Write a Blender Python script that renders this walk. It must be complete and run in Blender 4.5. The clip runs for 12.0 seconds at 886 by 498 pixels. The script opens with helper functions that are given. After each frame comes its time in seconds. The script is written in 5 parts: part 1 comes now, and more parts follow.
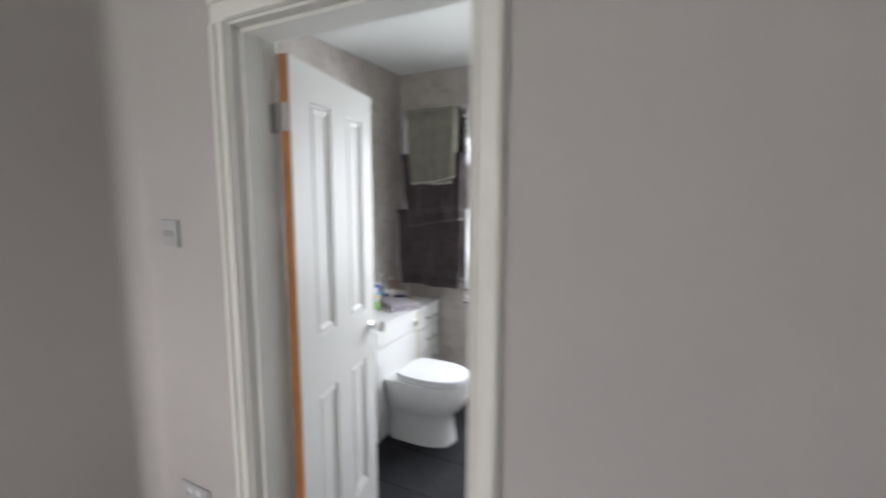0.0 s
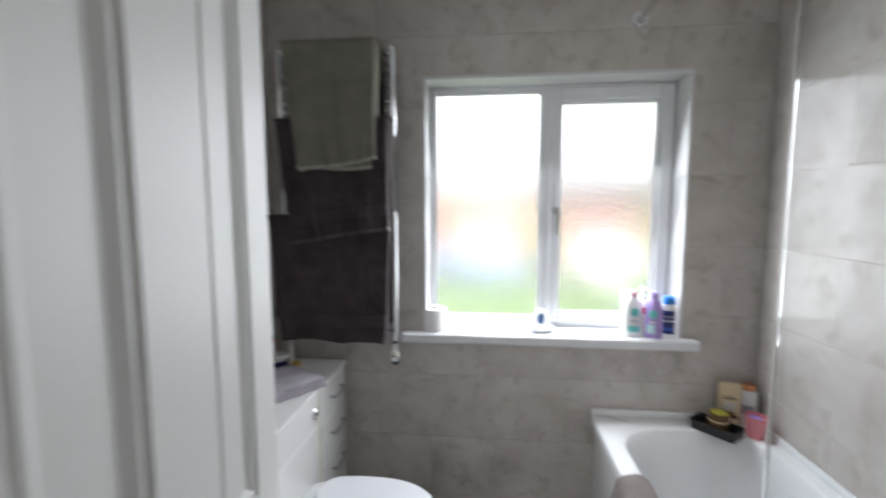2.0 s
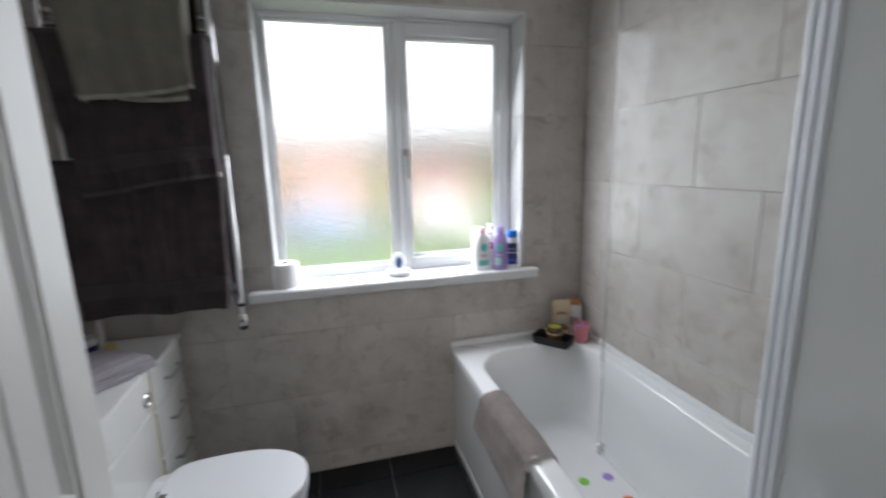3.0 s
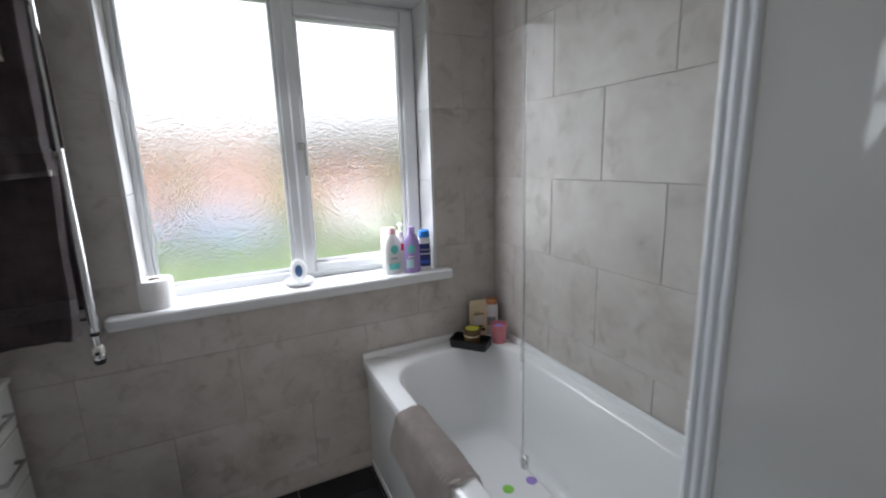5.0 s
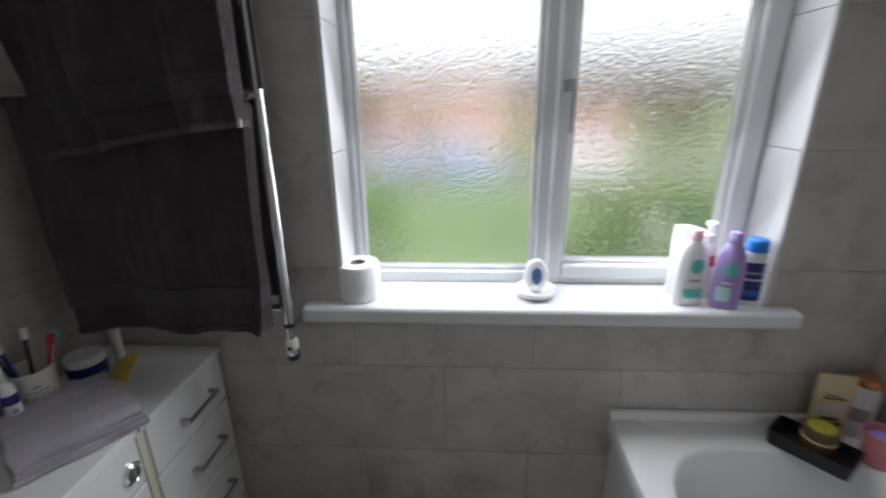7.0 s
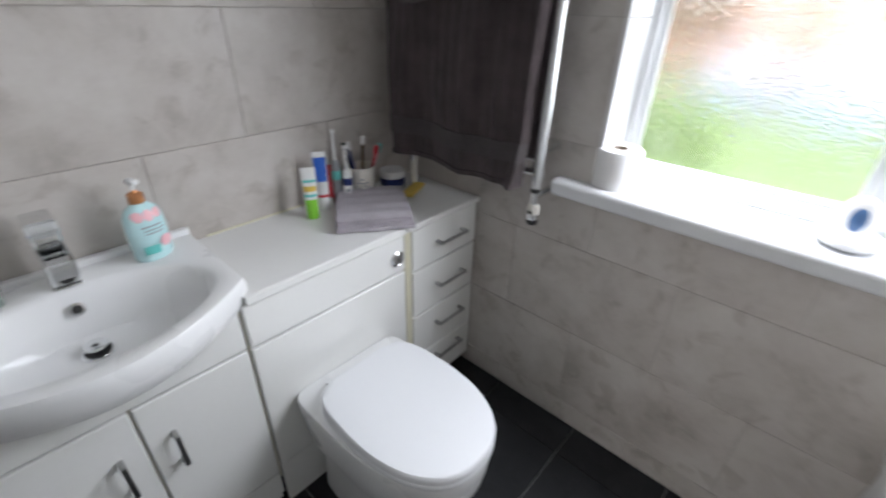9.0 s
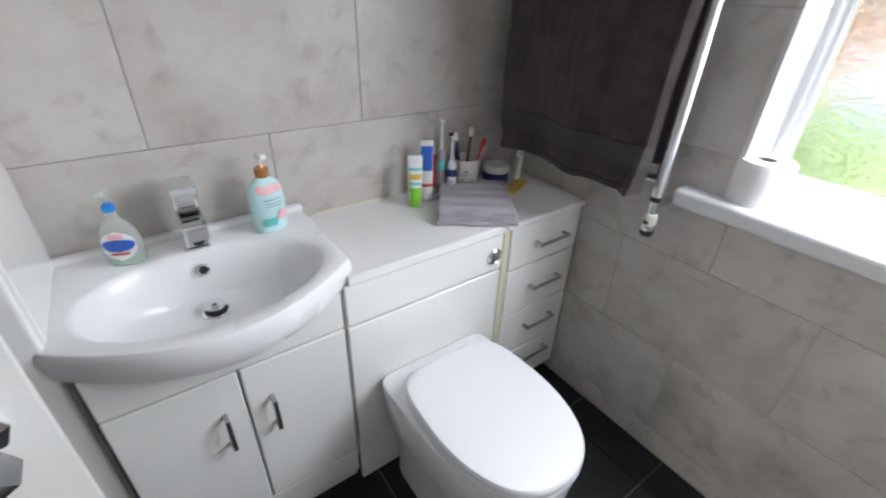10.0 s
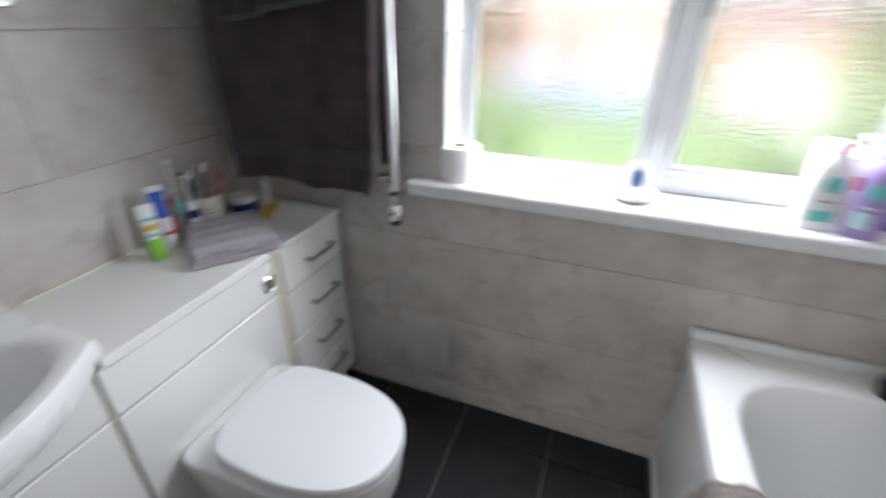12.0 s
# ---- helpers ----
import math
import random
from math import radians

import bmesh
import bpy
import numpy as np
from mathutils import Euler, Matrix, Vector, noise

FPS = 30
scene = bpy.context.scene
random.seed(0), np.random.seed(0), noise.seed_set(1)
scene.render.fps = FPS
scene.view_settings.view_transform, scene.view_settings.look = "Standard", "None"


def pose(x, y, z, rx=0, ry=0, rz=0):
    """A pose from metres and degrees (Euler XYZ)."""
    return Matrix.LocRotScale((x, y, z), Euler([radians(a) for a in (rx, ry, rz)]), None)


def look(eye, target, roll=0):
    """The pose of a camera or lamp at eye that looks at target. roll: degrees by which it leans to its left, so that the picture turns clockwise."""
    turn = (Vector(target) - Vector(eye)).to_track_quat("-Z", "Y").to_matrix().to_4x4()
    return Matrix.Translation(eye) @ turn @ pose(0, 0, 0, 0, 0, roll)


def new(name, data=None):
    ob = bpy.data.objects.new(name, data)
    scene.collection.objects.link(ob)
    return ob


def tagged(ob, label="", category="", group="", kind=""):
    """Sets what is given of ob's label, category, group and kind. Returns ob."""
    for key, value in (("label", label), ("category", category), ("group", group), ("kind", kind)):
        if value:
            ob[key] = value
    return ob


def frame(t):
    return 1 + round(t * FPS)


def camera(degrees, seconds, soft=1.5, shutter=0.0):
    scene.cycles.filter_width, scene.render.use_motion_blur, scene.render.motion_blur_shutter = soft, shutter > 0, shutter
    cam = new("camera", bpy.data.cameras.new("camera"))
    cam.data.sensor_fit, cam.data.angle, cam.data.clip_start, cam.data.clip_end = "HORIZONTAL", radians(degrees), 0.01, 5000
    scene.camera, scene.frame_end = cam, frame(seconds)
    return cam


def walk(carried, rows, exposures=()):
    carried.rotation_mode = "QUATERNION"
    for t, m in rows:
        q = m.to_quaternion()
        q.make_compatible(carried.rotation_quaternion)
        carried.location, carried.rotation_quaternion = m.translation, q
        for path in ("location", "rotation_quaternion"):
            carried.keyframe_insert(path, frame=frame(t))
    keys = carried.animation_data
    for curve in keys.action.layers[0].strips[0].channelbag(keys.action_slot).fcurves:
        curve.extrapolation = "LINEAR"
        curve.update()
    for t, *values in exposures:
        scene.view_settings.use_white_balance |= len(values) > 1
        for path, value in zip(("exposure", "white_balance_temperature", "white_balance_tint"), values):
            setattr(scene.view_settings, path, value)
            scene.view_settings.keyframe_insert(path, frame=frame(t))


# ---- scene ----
cam = camera(91.2, 12.0, soft=2.0, shutter=0.9)
PATH = [
    (0, (0.127, 0.178, 1.521), (-0.773, 1.947, 1.271), 0.1),
    (0.5, (-0.133, 0.396, 1.515), (-1.234, 2.048, 1.269), 0.2),
    (1, (-0.42, 0.655, 1.494), (-1.422, 2.375, 1.304), 0.5),
    (1.5, (-0.589, 0.939, 1.474), (-1.232, 2.825, 1.299), 0.2),
    (2, (-0.694, 1.116, 1.441), (-0.902, 3.096, 1.249), -0.1),
    (2.5, (-0.744, 1.182, 1.38), (-0.56, 3.152, 1.089), -0.4),
    (3, (-0.744, 1.179, 1.372), (-0.247, 3.076, 0.985), -1.4),
    (3.5, (-0.751, 1.179, 1.349), (-0.032, 3.004, 0.96), -1.7),
    (3.7, (-0.723, 1.175, 1.348), (0.034, 2.985, 0.959), -1.8),
    (5.3, (-0.63, 1.406, 1.357), (0.223, 3.169, 0.954), -1.7),
    (5.5, (-0.566, 1.495, 1.356), (0.092, 3.34, 0.954), -2.0),
    (6, (-0.594, 1.735, 1.36), (-0.294, 3.663, 0.922), -1.2),
    (6.5, (-0.655, 1.893, 1.368), (-0.505, 3.82, 0.851), -0.9),
    (7, (-0.642, 1.975, 1.388), (-0.755, 3.866, 0.747), -0.8),
    (7.2, (-0.638, 2.001, 1.368), (-0.841, 3.878, 0.71), -0.5),
    (8.8, (-0.52, 1.953, 1.296), (-1.621, 3.302, 0.312), 0.9),
    (9, (-0.541, 1.951, 1.294), (-1.702, 3.244, 0.304), 1.4),
    (9.5, (-0.569, 1.946, 1.284), (-1.871, 3.093, 0.29), 1.6),
    (10, (-0.604, 1.929, 1.279), (-1.99, 2.95, 0.261), 1.9),
    (10.5, (-0.616, 1.929, 1.279), (-2.04, 2.877, 0.244), 2.0),
    (11, (-0.578, 1.947, 1.279), (-1.966, 2.95, 0.245), 1.8),
    (11.5, (-0.535, 1.937, 1.288), (-1.65, 3.258, 0.283), 1.4),
    (12, (-0.545, 1.881, 1.302), (-1.166, 3.534, 0.363), 0.6),
]
EXPOSURES = [(0, 3.62), (0.5, 3.7), (1.3, 3.45), (2, 2.93), (2.5, 2.67), (3.5, 2.45), (5.5, 2.28), (6, 2.2), (6.5, 2.07), (7.2, 2.0), (8.8, 2.95), (10.5, 3.25), (11.2, 3.2), (12, 2.95)]
walk(cam, [(t, look(eye, target, roll)) for t, eye, target, roll in PATH], EXPOSURES)

# ---- world, sky and large lights ----
world = bpy.data.worlds.new("overcast_sky")
scene.world = world
world.use_nodes = True
wn = world.node_tree.nodes
sky = wn.new("ShaderNodeTexSky")
sky.sky_type = "NISHITA"
sky.sun_disc = False
sky.sun_elevation, sky.sun_rotation = radians(44), radians(140)
sky.air_density, sky.dust_density = 0.7, 7.0
cloud = wn.new("ShaderNodeHueSaturation")
cloud.inputs["Saturation"].default_value, cloud.inputs["Value"].default_value = 0.22, 1.2
world.node_tree.links.new(sky.outputs[0], cloud.inputs["Color"])
world.node_tree.links.new(cloud.outputs[0], wn["Background"].inputs[0])
wn["Background"].inputs[1].default_value = 0.132

sun_data = bpy.data.lights.new("sun", "SUN")
sun_data.energy, sun_data.angle, sun_data.color = 0.5, radians(30), (1.0, 0.97, 0.93)
sun = new("sun", sun_data)
sun.matrix_world = look((-20, -24, 30), (0, 0, 0))


def window_lamp(name, x, y, z, w, h, power, turn, color=(0.875, 0.915, 1.0), down=0.0):
    """An area lamp in an opening, for the sky's light or, in the hall, added light; it shines towards -y at turn 0, and
    down by some degrees.
    """
    d = bpy.data.lights.new(name, "AREA")
    d.shape, d.size, d.size_y, d.energy, d.color = "RECTANGLE", w, h, power, color
    ob = new(name, d)
    ob.matrix_world = pose(x, y, z, 0, 0, turn) @ pose(0, 0, 0, 90 + down, 0, 0) @ pose(0, 0, 0, 0, 180, 0)
    return ob


# ---- layout, in metres ----
XL, XR = -1.685, 0.44          # tiled faces of the side walls
YW = 3.03                      # tiled face of the window wall
YH, YB = 1.02, 1.178           # hall face and bathroom face of the door wall
YE = 1.245                     # boxed-out end wall behind the bath
ZC = 2.40                      # ceilings
WX0, WX1, WZ0, WZ1 = -0.982, 0.132, 0.845, 2.0   # window opening
DX0, DX1, DZ = -0.952, -0.239, 1.975              # door opening
HX0, HX1, HY0 = -1.48, 1.5, -1.9                 # hall

# the sky stands above the horizon, so its light falls into the room slanting down: three strips to a pane
for k in (-1, 0, 1):
    window_lamp("window_light_fixed", -0.703, 3.11, 1.44 + 0.33 * k, 0.40, 0.372, 0.46, 0, down=27)
    window_lamp("window_light_casement", -0.150, 3.1, 1.43 + 0.31 * k, 0.35, 0.348, 0.405, 0, down=27)
# Fill light added for the hall, in an unseen opening behind the camera.
window_lamp("hall_fill_light", -1.0, HY0 - 0.04, 1.6, 0.8, 0.8, 1.95, 180, (1.0, 0.97, 0.98))

# ---- materials ----


def material(name, color, rough=0.5, metal=0.0, vary=0.08, scale=6.0, fine=120.0, bump=0.0, coat=0.0, random_tint=0.0):
    """A painted or moulded surface: broad and fine variation of colour and gloss, with a fine relief."""
    m = bpy.data.materials.new(name)
    m.use_nodes = True
    n, l = m.node_tree.nodes, m.node_tree.links
    b = n["Principled BSDF"]
    tc = n.new("ShaderNodeTexCoord")
    big, small = n.new("ShaderNodeTexNoise"), n.new("ShaderNodeTexNoise")
    big.inputs["Scale"].default_value, small.inputs["Scale"].default_value = scale, fine
    big.inputs["Detail"].default_value = 4
    for t in (big, small):
        l.new(tc.outputs["Object"], t.inputs["Vector"])
    add = n.new("ShaderNodeMix")
    add.data_type = "FLOAT"
    add.inputs[0].default_value = 0.35
    l.new(big.outputs[0], add.inputs[2])
    l.new(small.outputs[0], add.inputs[3])
    ramp = n.new("ShaderNodeValToRGB")
    lo, hi = 1 - vary, 1 + vary
    ramp.color_ramp.elements[0].position, ramp.color_ramp.elements[1].position = 0.3, 0.7
    ramp.color_ramp.elements[0].color = (*[c * lo for c in color], 1)
    ramp.color_ramp.elements[1].color = (*[min(1, c * hi) for c in color], 1)
    l.new(add.outputs[0], ramp.inputs[0])
    last = ramp.outputs[0]
    if random_tint:
        info = n.new("ShaderNodeObjectInfo")
        hsv = n.new("ShaderNodeHueSaturation")
        mr = n.new("ShaderNodeMapRange")
        mr.inputs["To Min"].default_value, mr.inputs["To Max"].default_value = 1 - random_tint, 1 + random_tint
        l.new(info.outputs["Random"], mr.inputs["Value"])
        l.new(mr.outputs[0], hsv.inputs["Value"])
        l.new(last, hsv.inputs["Color"])
        last = hsv.outputs[0]
    l.new(last, b.inputs["Base Color"])
    rr = n.new("ShaderNodeMapRange")
    rr.inputs["To Min"].default_value, rr.inputs["To Max"].default_value = max(0.02, rough * 0.85), min(1, rough * 1.15)
    l.new(big.outputs[0], rr.inputs["Value"])
    l.new(rr.outputs[0], b.inputs["Roughness"])
    b.inputs["Metallic"].default_value = metal
    b.inputs["Coat Weight"].default_value = coat
    b.inputs["Coat Roughness"].default_value = 0.08
    if bump:
        bp = n.new("ShaderNodeBump")
        bp.inputs["Strength"].default_value = min(1, bump)
        bp.inputs["Distance"].default_value = 0.002
        l.new(small.outputs[0], bp.inputs["Height"])
        l.new(bp.outputs[0], b.inputs["Normal"])
    return m


def stone_tile(name, dark, mid, light, rough, scale, bump=0.25):
    """Printed stone tile: clouds, veins and small dark flecks, shifted from tile to tile."""
    m = bpy.data.materials.new(name)
    m.use_nodes = True
    n, l = m.node_tree.nodes, m.node_tree.links
    b = n["Principled BSDF"]
    tc, info = n.new("ShaderNodeTexCoord"), n.new("ShaderNodeObjectInfo")
    mul = n.new("ShaderNodeVectorMath")
    mul.operation = "SCALE"
    mul.inputs[0].default_value = (13.0, 29.0, 7.0)
    l.new(info.outputs["Random"], mul.inputs["Scale"])
    shift = n.new("ShaderNodeVectorMath")
    l.new(tc.outputs["Object"], shift.inputs[0])
    l.new(mul.outputs[0], shift.inputs[1])
    cloud, vein, grain = (n.new("ShaderNodeTexNoise") for _ in range(3))
    cloud.inputs["Scale"].default_value, cloud.inputs["Detail"].default_value, cloud.inputs["Roughness"].default_value = scale, 8, 0.68
    cloud.inputs["Distortion"].default_value = 0.25
    vein.inputs["Scale"].default_value, vein.inputs["Detail"].default_value = scale * 2.6, 7
    vein.inputs["Distortion"].default_value = 0.5
    grain.inputs["Scale"].default_value, grain.inputs["Detail"].default_value = 160, 3
    for t in (cloud, vein, grain):
        l.new(shift.outputs[0], t.inputs["Vector"])
    ramp = n.new("ShaderNodeValToRGB")
    e = ramp.color_ramp.elements
    e[0].position, e[0].color = 0.30, (*dark, 1)
    e[1].position, e[1].color = 0.66, (*light, 1)
    e.new(0.47).color = (*mid, 1)
    l.new(cloud.outputs[0], ramp.inputs[0])
    fl = n.new("ShaderNodeValToRGB")
    f = fl.color_ramp.elements
    f[0].position, f[0].color = 0.33, (0.60, 0.56, 0.52, 1)
    f[1].position, f[1].color = 0.43, (1, 1, 1, 1)
    l.new(vein.outputs[0], fl.inputs[0])
    mx = n.new("ShaderNodeMix")
    mx.data_type, mx.blend_type = "RGBA", "MULTIPLY"
    mx.inputs[0].default_value = 0.42
    l.new(ramp.outputs[0], mx.inputs[6])
    l.new(fl.outputs[0], mx.inputs[7])
    hsv = n.new("ShaderNodeHueSaturation")
    mr = n.new("ShaderNodeMapRange")
    mr.inputs["To Min"].default_value, mr.inputs["To Max"].default_value = 0.965, 1.035
    l.new(info.outputs["Random"], mr.inputs["Value"])
    l.new(mr.outputs[0], hsv.inputs["Value"])
    l.new(mx.outputs[2], hsv.inputs["Color"])
    l.new(hsv.outputs[0], b.inputs["Base Color"])
    rr = n.new("ShaderNodeMapRange")
    rr.inputs["To Min"].default_value, rr.inputs["To Max"].default_value = rough * 0.75, rough * 1.3
    l.new(cloud.outputs[0], rr.inputs["Value"])
    l.new(rr.outputs[0], b.inputs["Roughness"])
    bp = n.new("ShaderNodeBump")
    bp.inputs["Strength"].default_value, bp.inputs["Distance"].default_value = bump, 0.001
    l.new(grain.outputs[0], bp.inputs["Height"])
    l.new(bp.outputs[0], b.inputs["Normal"])
    return m


def cloth(name, color, rib=0.0, rib_axis=0, vary=0.18, rib_scale=60.0):
    """Terry cloth: fuzzy loops, soft sheen and, where asked for, woven ribs."""
    m = material(name, color, 0.95, vary=vary, scale=14, fine=420)
    n, l = m.node_tree.nodes, m.node_tree.links
    b = n["Principled BSDF"]
    b.inputs["Sheen Weight"].default_value = 0.12
    b.inputs["Specular IOR Level"].default_value = 0.15
    tc = n.new("ShaderNodeTexCoord")
    loops = n.new("ShaderNodeTexVoronoi")
    loops.inputs["Scale"].default_value = 330
    l.new(tc.outputs["Object"], loops.inputs["Vector"])
    bp = n.new("ShaderNodeBump")
    bp.inputs["Strength"].default_value, bp.inputs["Distance"].default_value = 0.8, 0.003
    l.new(loops.outputs["Distance"], bp.inputs["Height"])
    last = bp
    if rib:
        w = n.new("ShaderNodeTexWave")
        w.bands_direction = ("X", "Y", "Z")[rib_axis]
        w.inputs["Scale"].default_value = rib_scale
        w.inputs["Distortion"].default_value = 1.6
        l.new(tc.outputs["Object"], w.inputs["Vector"])
        b2 = n.new("ShaderNodeBump")
        b2.inputs["Strength"].default_value, b2.inputs["Distance"].default_value = rib, 0.004
        l.new(w.outputs["Fac"], b2.inputs["Height"])
        l.new(bp.outputs[0], b2.inputs["Normal"])
        last = b2
    l.new(last.outputs[0], b.inputs["Normal"])
    return m


def glass(name, rough=0.0, tint=(1, 1, 1), pattern=0.0, scale=40.0, ior=1.45):
    m = bpy.data.materials.new(name)
    m.use_nodes = True
    n, l = m.node_tree.nodes, m.node_tree.links
    b = n["Principled BSDF"]
    b.inputs["Base Color"].default_value = (*tint, 1)
    b.inputs["Transmission Weight"].default_value = 1.0
    b.inputs["Roughness"].default_value = rough
    b.inputs["IOR"].default_value = ior
    if pattern:
        tc = n.new("ShaderNodeTexCoord")
        mp = n.new("ShaderNodeMapping")
        mp.inputs["Scale"].default_value = (1.0, 1.0, 1.2)
        l.new(tc.outputs["Object"], mp.inputs["Vector"])
        no = n.new("ShaderNodeTexNoise")
        no.inputs["Scale"].default_value, no.inputs["Detail"].default_value, no.inputs["Distortion"].default_value = scale, 1.5, 0.8
        l.new(mp.outputs[0], no.inputs["Vector"])
        bp = n.new("ShaderNodeBump")
        bp.inputs["Strength"].default_value, bp.inputs["Distance"].default_value = pattern, 0.01
        l.new(no.outputs[0], bp.inputs["Height"])
        l.new(bp.outputs[0], b.inputs["Normal"])
    return m


M_TILE = stone_tile("beige_stone_tile", (0.41, 0.375, 0.34), (0.525, 0.485, 0.45), (0.60, 0.565, 0.53), 0.5, 5.0)
M_SLATE = stone_tile("charcoal_floor_tile", (0.011, 0.012, 0.013), (0.017, 0.018, 0.02), (0.028, 0.029, 0.032), 0.68, 6.0, 0.5)
M_SLATE.node_tree.nodes["Principled BSDF"].inputs["Specular IOR Level"].default_value = 0.3
M_GROUT = material("grey_grout", (0.43, 0.40, 0.37), 0.9, vary=0.15, fine=300, bump=0.4)
M_FGROUT = material("floor_grout", (0.27, 0.27, 0.265), 0.9, vary=0.2, fine=300, bump=0.4)
M_HALL = material("warm_grey_wall_paint", (0.455, 0.435, 0.43), 0.75, vary=0.035, scale=2.5, fine=420, bump=0.25)
M_CEIL = material("white_ceiling_paint", (0.82, 0.82, 0.81), 0.8, vary=0.02, scale=2, fine=300, bump=0.15)
M_GLOSS = material("white_gloss_wood_paint", (0.745, 0.74, 0.71), 0.45, vary=0.025, scale=4, fine=160, bump=0.12)
M_GLOSS.node_tree.nodes["Principled BSDF"].inputs["Specular IOR Level"].default_value = 0.22
M_UPVC = material("white_plastic_frame", (0.74, 0.75, 0.76), 0.3, vary=0.02, scale=5, fine=200)
M_REVEAL = material("off_white_reveal_plastic", (0.64, 0.635, 0.64), 0.4, vary=0.03, scale=4, fine=160)
M_UNIT = material("white_gloss_cabinet", (0.87, 0.87, 0.845), 0.2, vary=0.02, scale=3, fine=90, coat=0.3)
M_EDGE = material("yellowed_cabinet_edge", (0.74, 0.71, 0.55), 0.45, vary=0.06, scale=8)
M_TOP = material("white_worktop", (0.80, 0.795, 0.78), 0.3, vary=0.03, scale=5, fine=140)
M_CERAMIC = material("white_ceramic", (0.87, 0.87, 0.87), 0.28, vary=0.012, scale=3, coat=0.2)
M_SEAT = material("white_toilet_seat_plastic", (0.84, 0.85, 0.87), 0.38, vary=0.012, scale=3)
M_BATH = material("white_bath_acrylic", (0.86, 0.87, 0.87), 0.14, vary=0.02, scale=2.5)
M_CHROME = material("chrome", (0.78, 0.79, 0.80), 0.08, metal=1.0, vary=0.04, scale=14)
M_STEEL = material("brushed_steel", (0.42, 0.42, 0.42), 0.3, metal=1.0, vary=0.1, scale=20)
# Black metal parts, and the shade painted into drain and overflow holes.
M_BLACKMETAL_SHADE = material("black_metal_and_hole_shade", (0.02, 0.02, 0.02), 0.5, vary=0.2)
M_WOOD = material("bare_pine_edge", (0.37, 0.155, 0.045), 0.55, vary=0.3, scale=9, fine=60, bump=0.3)
M_CARPET = material("grey_carpet", (0.21, 0.20, 0.195), 1.0, vary=0.25, scale=30, fine=500, bump=1.0)
M_DARKTOWEL = cloth("charcoal_towel", (0.074, 0.058, 0.060), rib=0.55, rib_axis=0, vary=0.38, rib_scale=9)
M_DARKBAND = cloth("charcoal_towel_border", (0.08, 0.07, 0.07), rib=0.5, rib_axis=2, rib_scale=90)
M_HEM = cloth("pale_towel_hem", (0.11, 0.10, 0.097))
M_SAGEHEM = cloth("pale_sage_hem", (0.42, 0.415, 0.36))
M_GREENTOWEL = cloth("sage_towel", (0.225, 0.215, 0.175))
M_LILAC = cloth("lilac_grey_towel", (0.48, 0.445, 0.485), rib=0.8, rib_axis=1, rib_scale=6)
M_MAT = cloth("taupe_bath_mat", (0.58, 0.53, 0.51))
M_PANE = glass("obscured_window_glass", 0.125, pattern=0.20, scale=76)
M_SCREEN = glass("clear_shower_glass", 0.0, (0.955, 0.975, 0.97))
M_SCREEN.node_tree.nodes["Principled BSDF"].inputs["IOR"].default_value = 1.12
M_PLASTIC = material("white_translucent_profile", (0.86, 0.90, 0.95), 0.3, vary=0.03)
M_PAPER = material("white_paper", (0.84, 0.83, 0.82), 0.95, vary=0.03, scale=20, fine=260, bump=0.4)
M_CARD = material("brown_card", (0.30, 0.24, 0.19), 0.95, vary=0.1)


def frosted_panel():
    m = bpy.data.materials.new("satin_shower_glass")
    m.use_nodes = True
    n, l = m.node_tree.nodes, m.node_tree.links
    b = n["Principled BSDF"]
    b.inputs["Base Color"].default_value = (0.84, 0.865, 0.855, 1)
    b.inputs["Transmission Weight"].default_value = 0.62
    b.inputs["Roughness"].default_value = 0.55
    b.inputs["Coat Weight"].default_value = 1.0
    b.inputs["Coat Roughness"].default_value = 0.03
    tc, no, rr = n.new("ShaderNodeTexCoord"), n.new("ShaderNodeTexNoise"), n.new("ShaderNodeMapRange")
    no.inputs["Scale"].default_value = 3.0
    l.new(tc.outputs["Object"], no.inputs["Vector"])
    rr.inputs["To Min"].default_value, rr.inputs["To Max"].default_value = 0.3, 0.42
    l.new(no.outputs[0], rr.inputs["Value"])
    l.new(rr.outputs[0], b.inputs["Roughness"])
    return m


M_SATIN = frosted_panel()


def plain(name, color, rough=0.35):
    return material(name, color, rough, vary=0.05, scale=18, fine=150)


M_BLACK = plain("black_plastic", (0.012, 0.012, 0.013), 0.5)
M_PINK = plain("pink_plastic", (0.72, 0.25, 0.27), 0.4)
M_LTPINK = plain("pale_pink_plastic", (0.88, 0.52, 0.56), 0.4)
M_PURPLE = plain("lilac_plastic", (0.42, 0.31, 0.64), 0.35)
M_BLUE = plain("blue_plastic", (0.03, 0.13, 0.55), 0.35)
M_CYAN = plain("bright_blue_cap", (0.02, 0.24, 0.72), 0.35)
M_NAVY = plain("navy_label", (0.015, 0.03, 0.16), 0.4)
M_TEAL = plain("teal_print", (0.15, 0.60, 0.56), 0.4)
M_AQUA = plain("aqua_bottle", (0.58, 0.83, 0.85), 0.25)
M_WHITE = plain("white_plastic", (0.82, 0.82, 0.82), 0.35)
M_CREAM = plain("cream_plastic", (0.76, 0.73, 0.66), 0.4)
M_COPPER = material("copper_collar", (0.62, 0.28, 0.12), 0.3, metal=0.7, vary=0.1)
M_GREEN = plain("lime_green_gel", (0.24, 0.62, 0.05), 0.3)
M_RED = plain("red_plastic", (0.55, 0.03, 0.05), 0.4)
M_YELLOW = plain("yellow_card", (0.72, 0.52, 0.10), 0.5)
M_OLIVE = plain("yellow_green_lid", (0.33, 0.31, 0.03), 0.35)
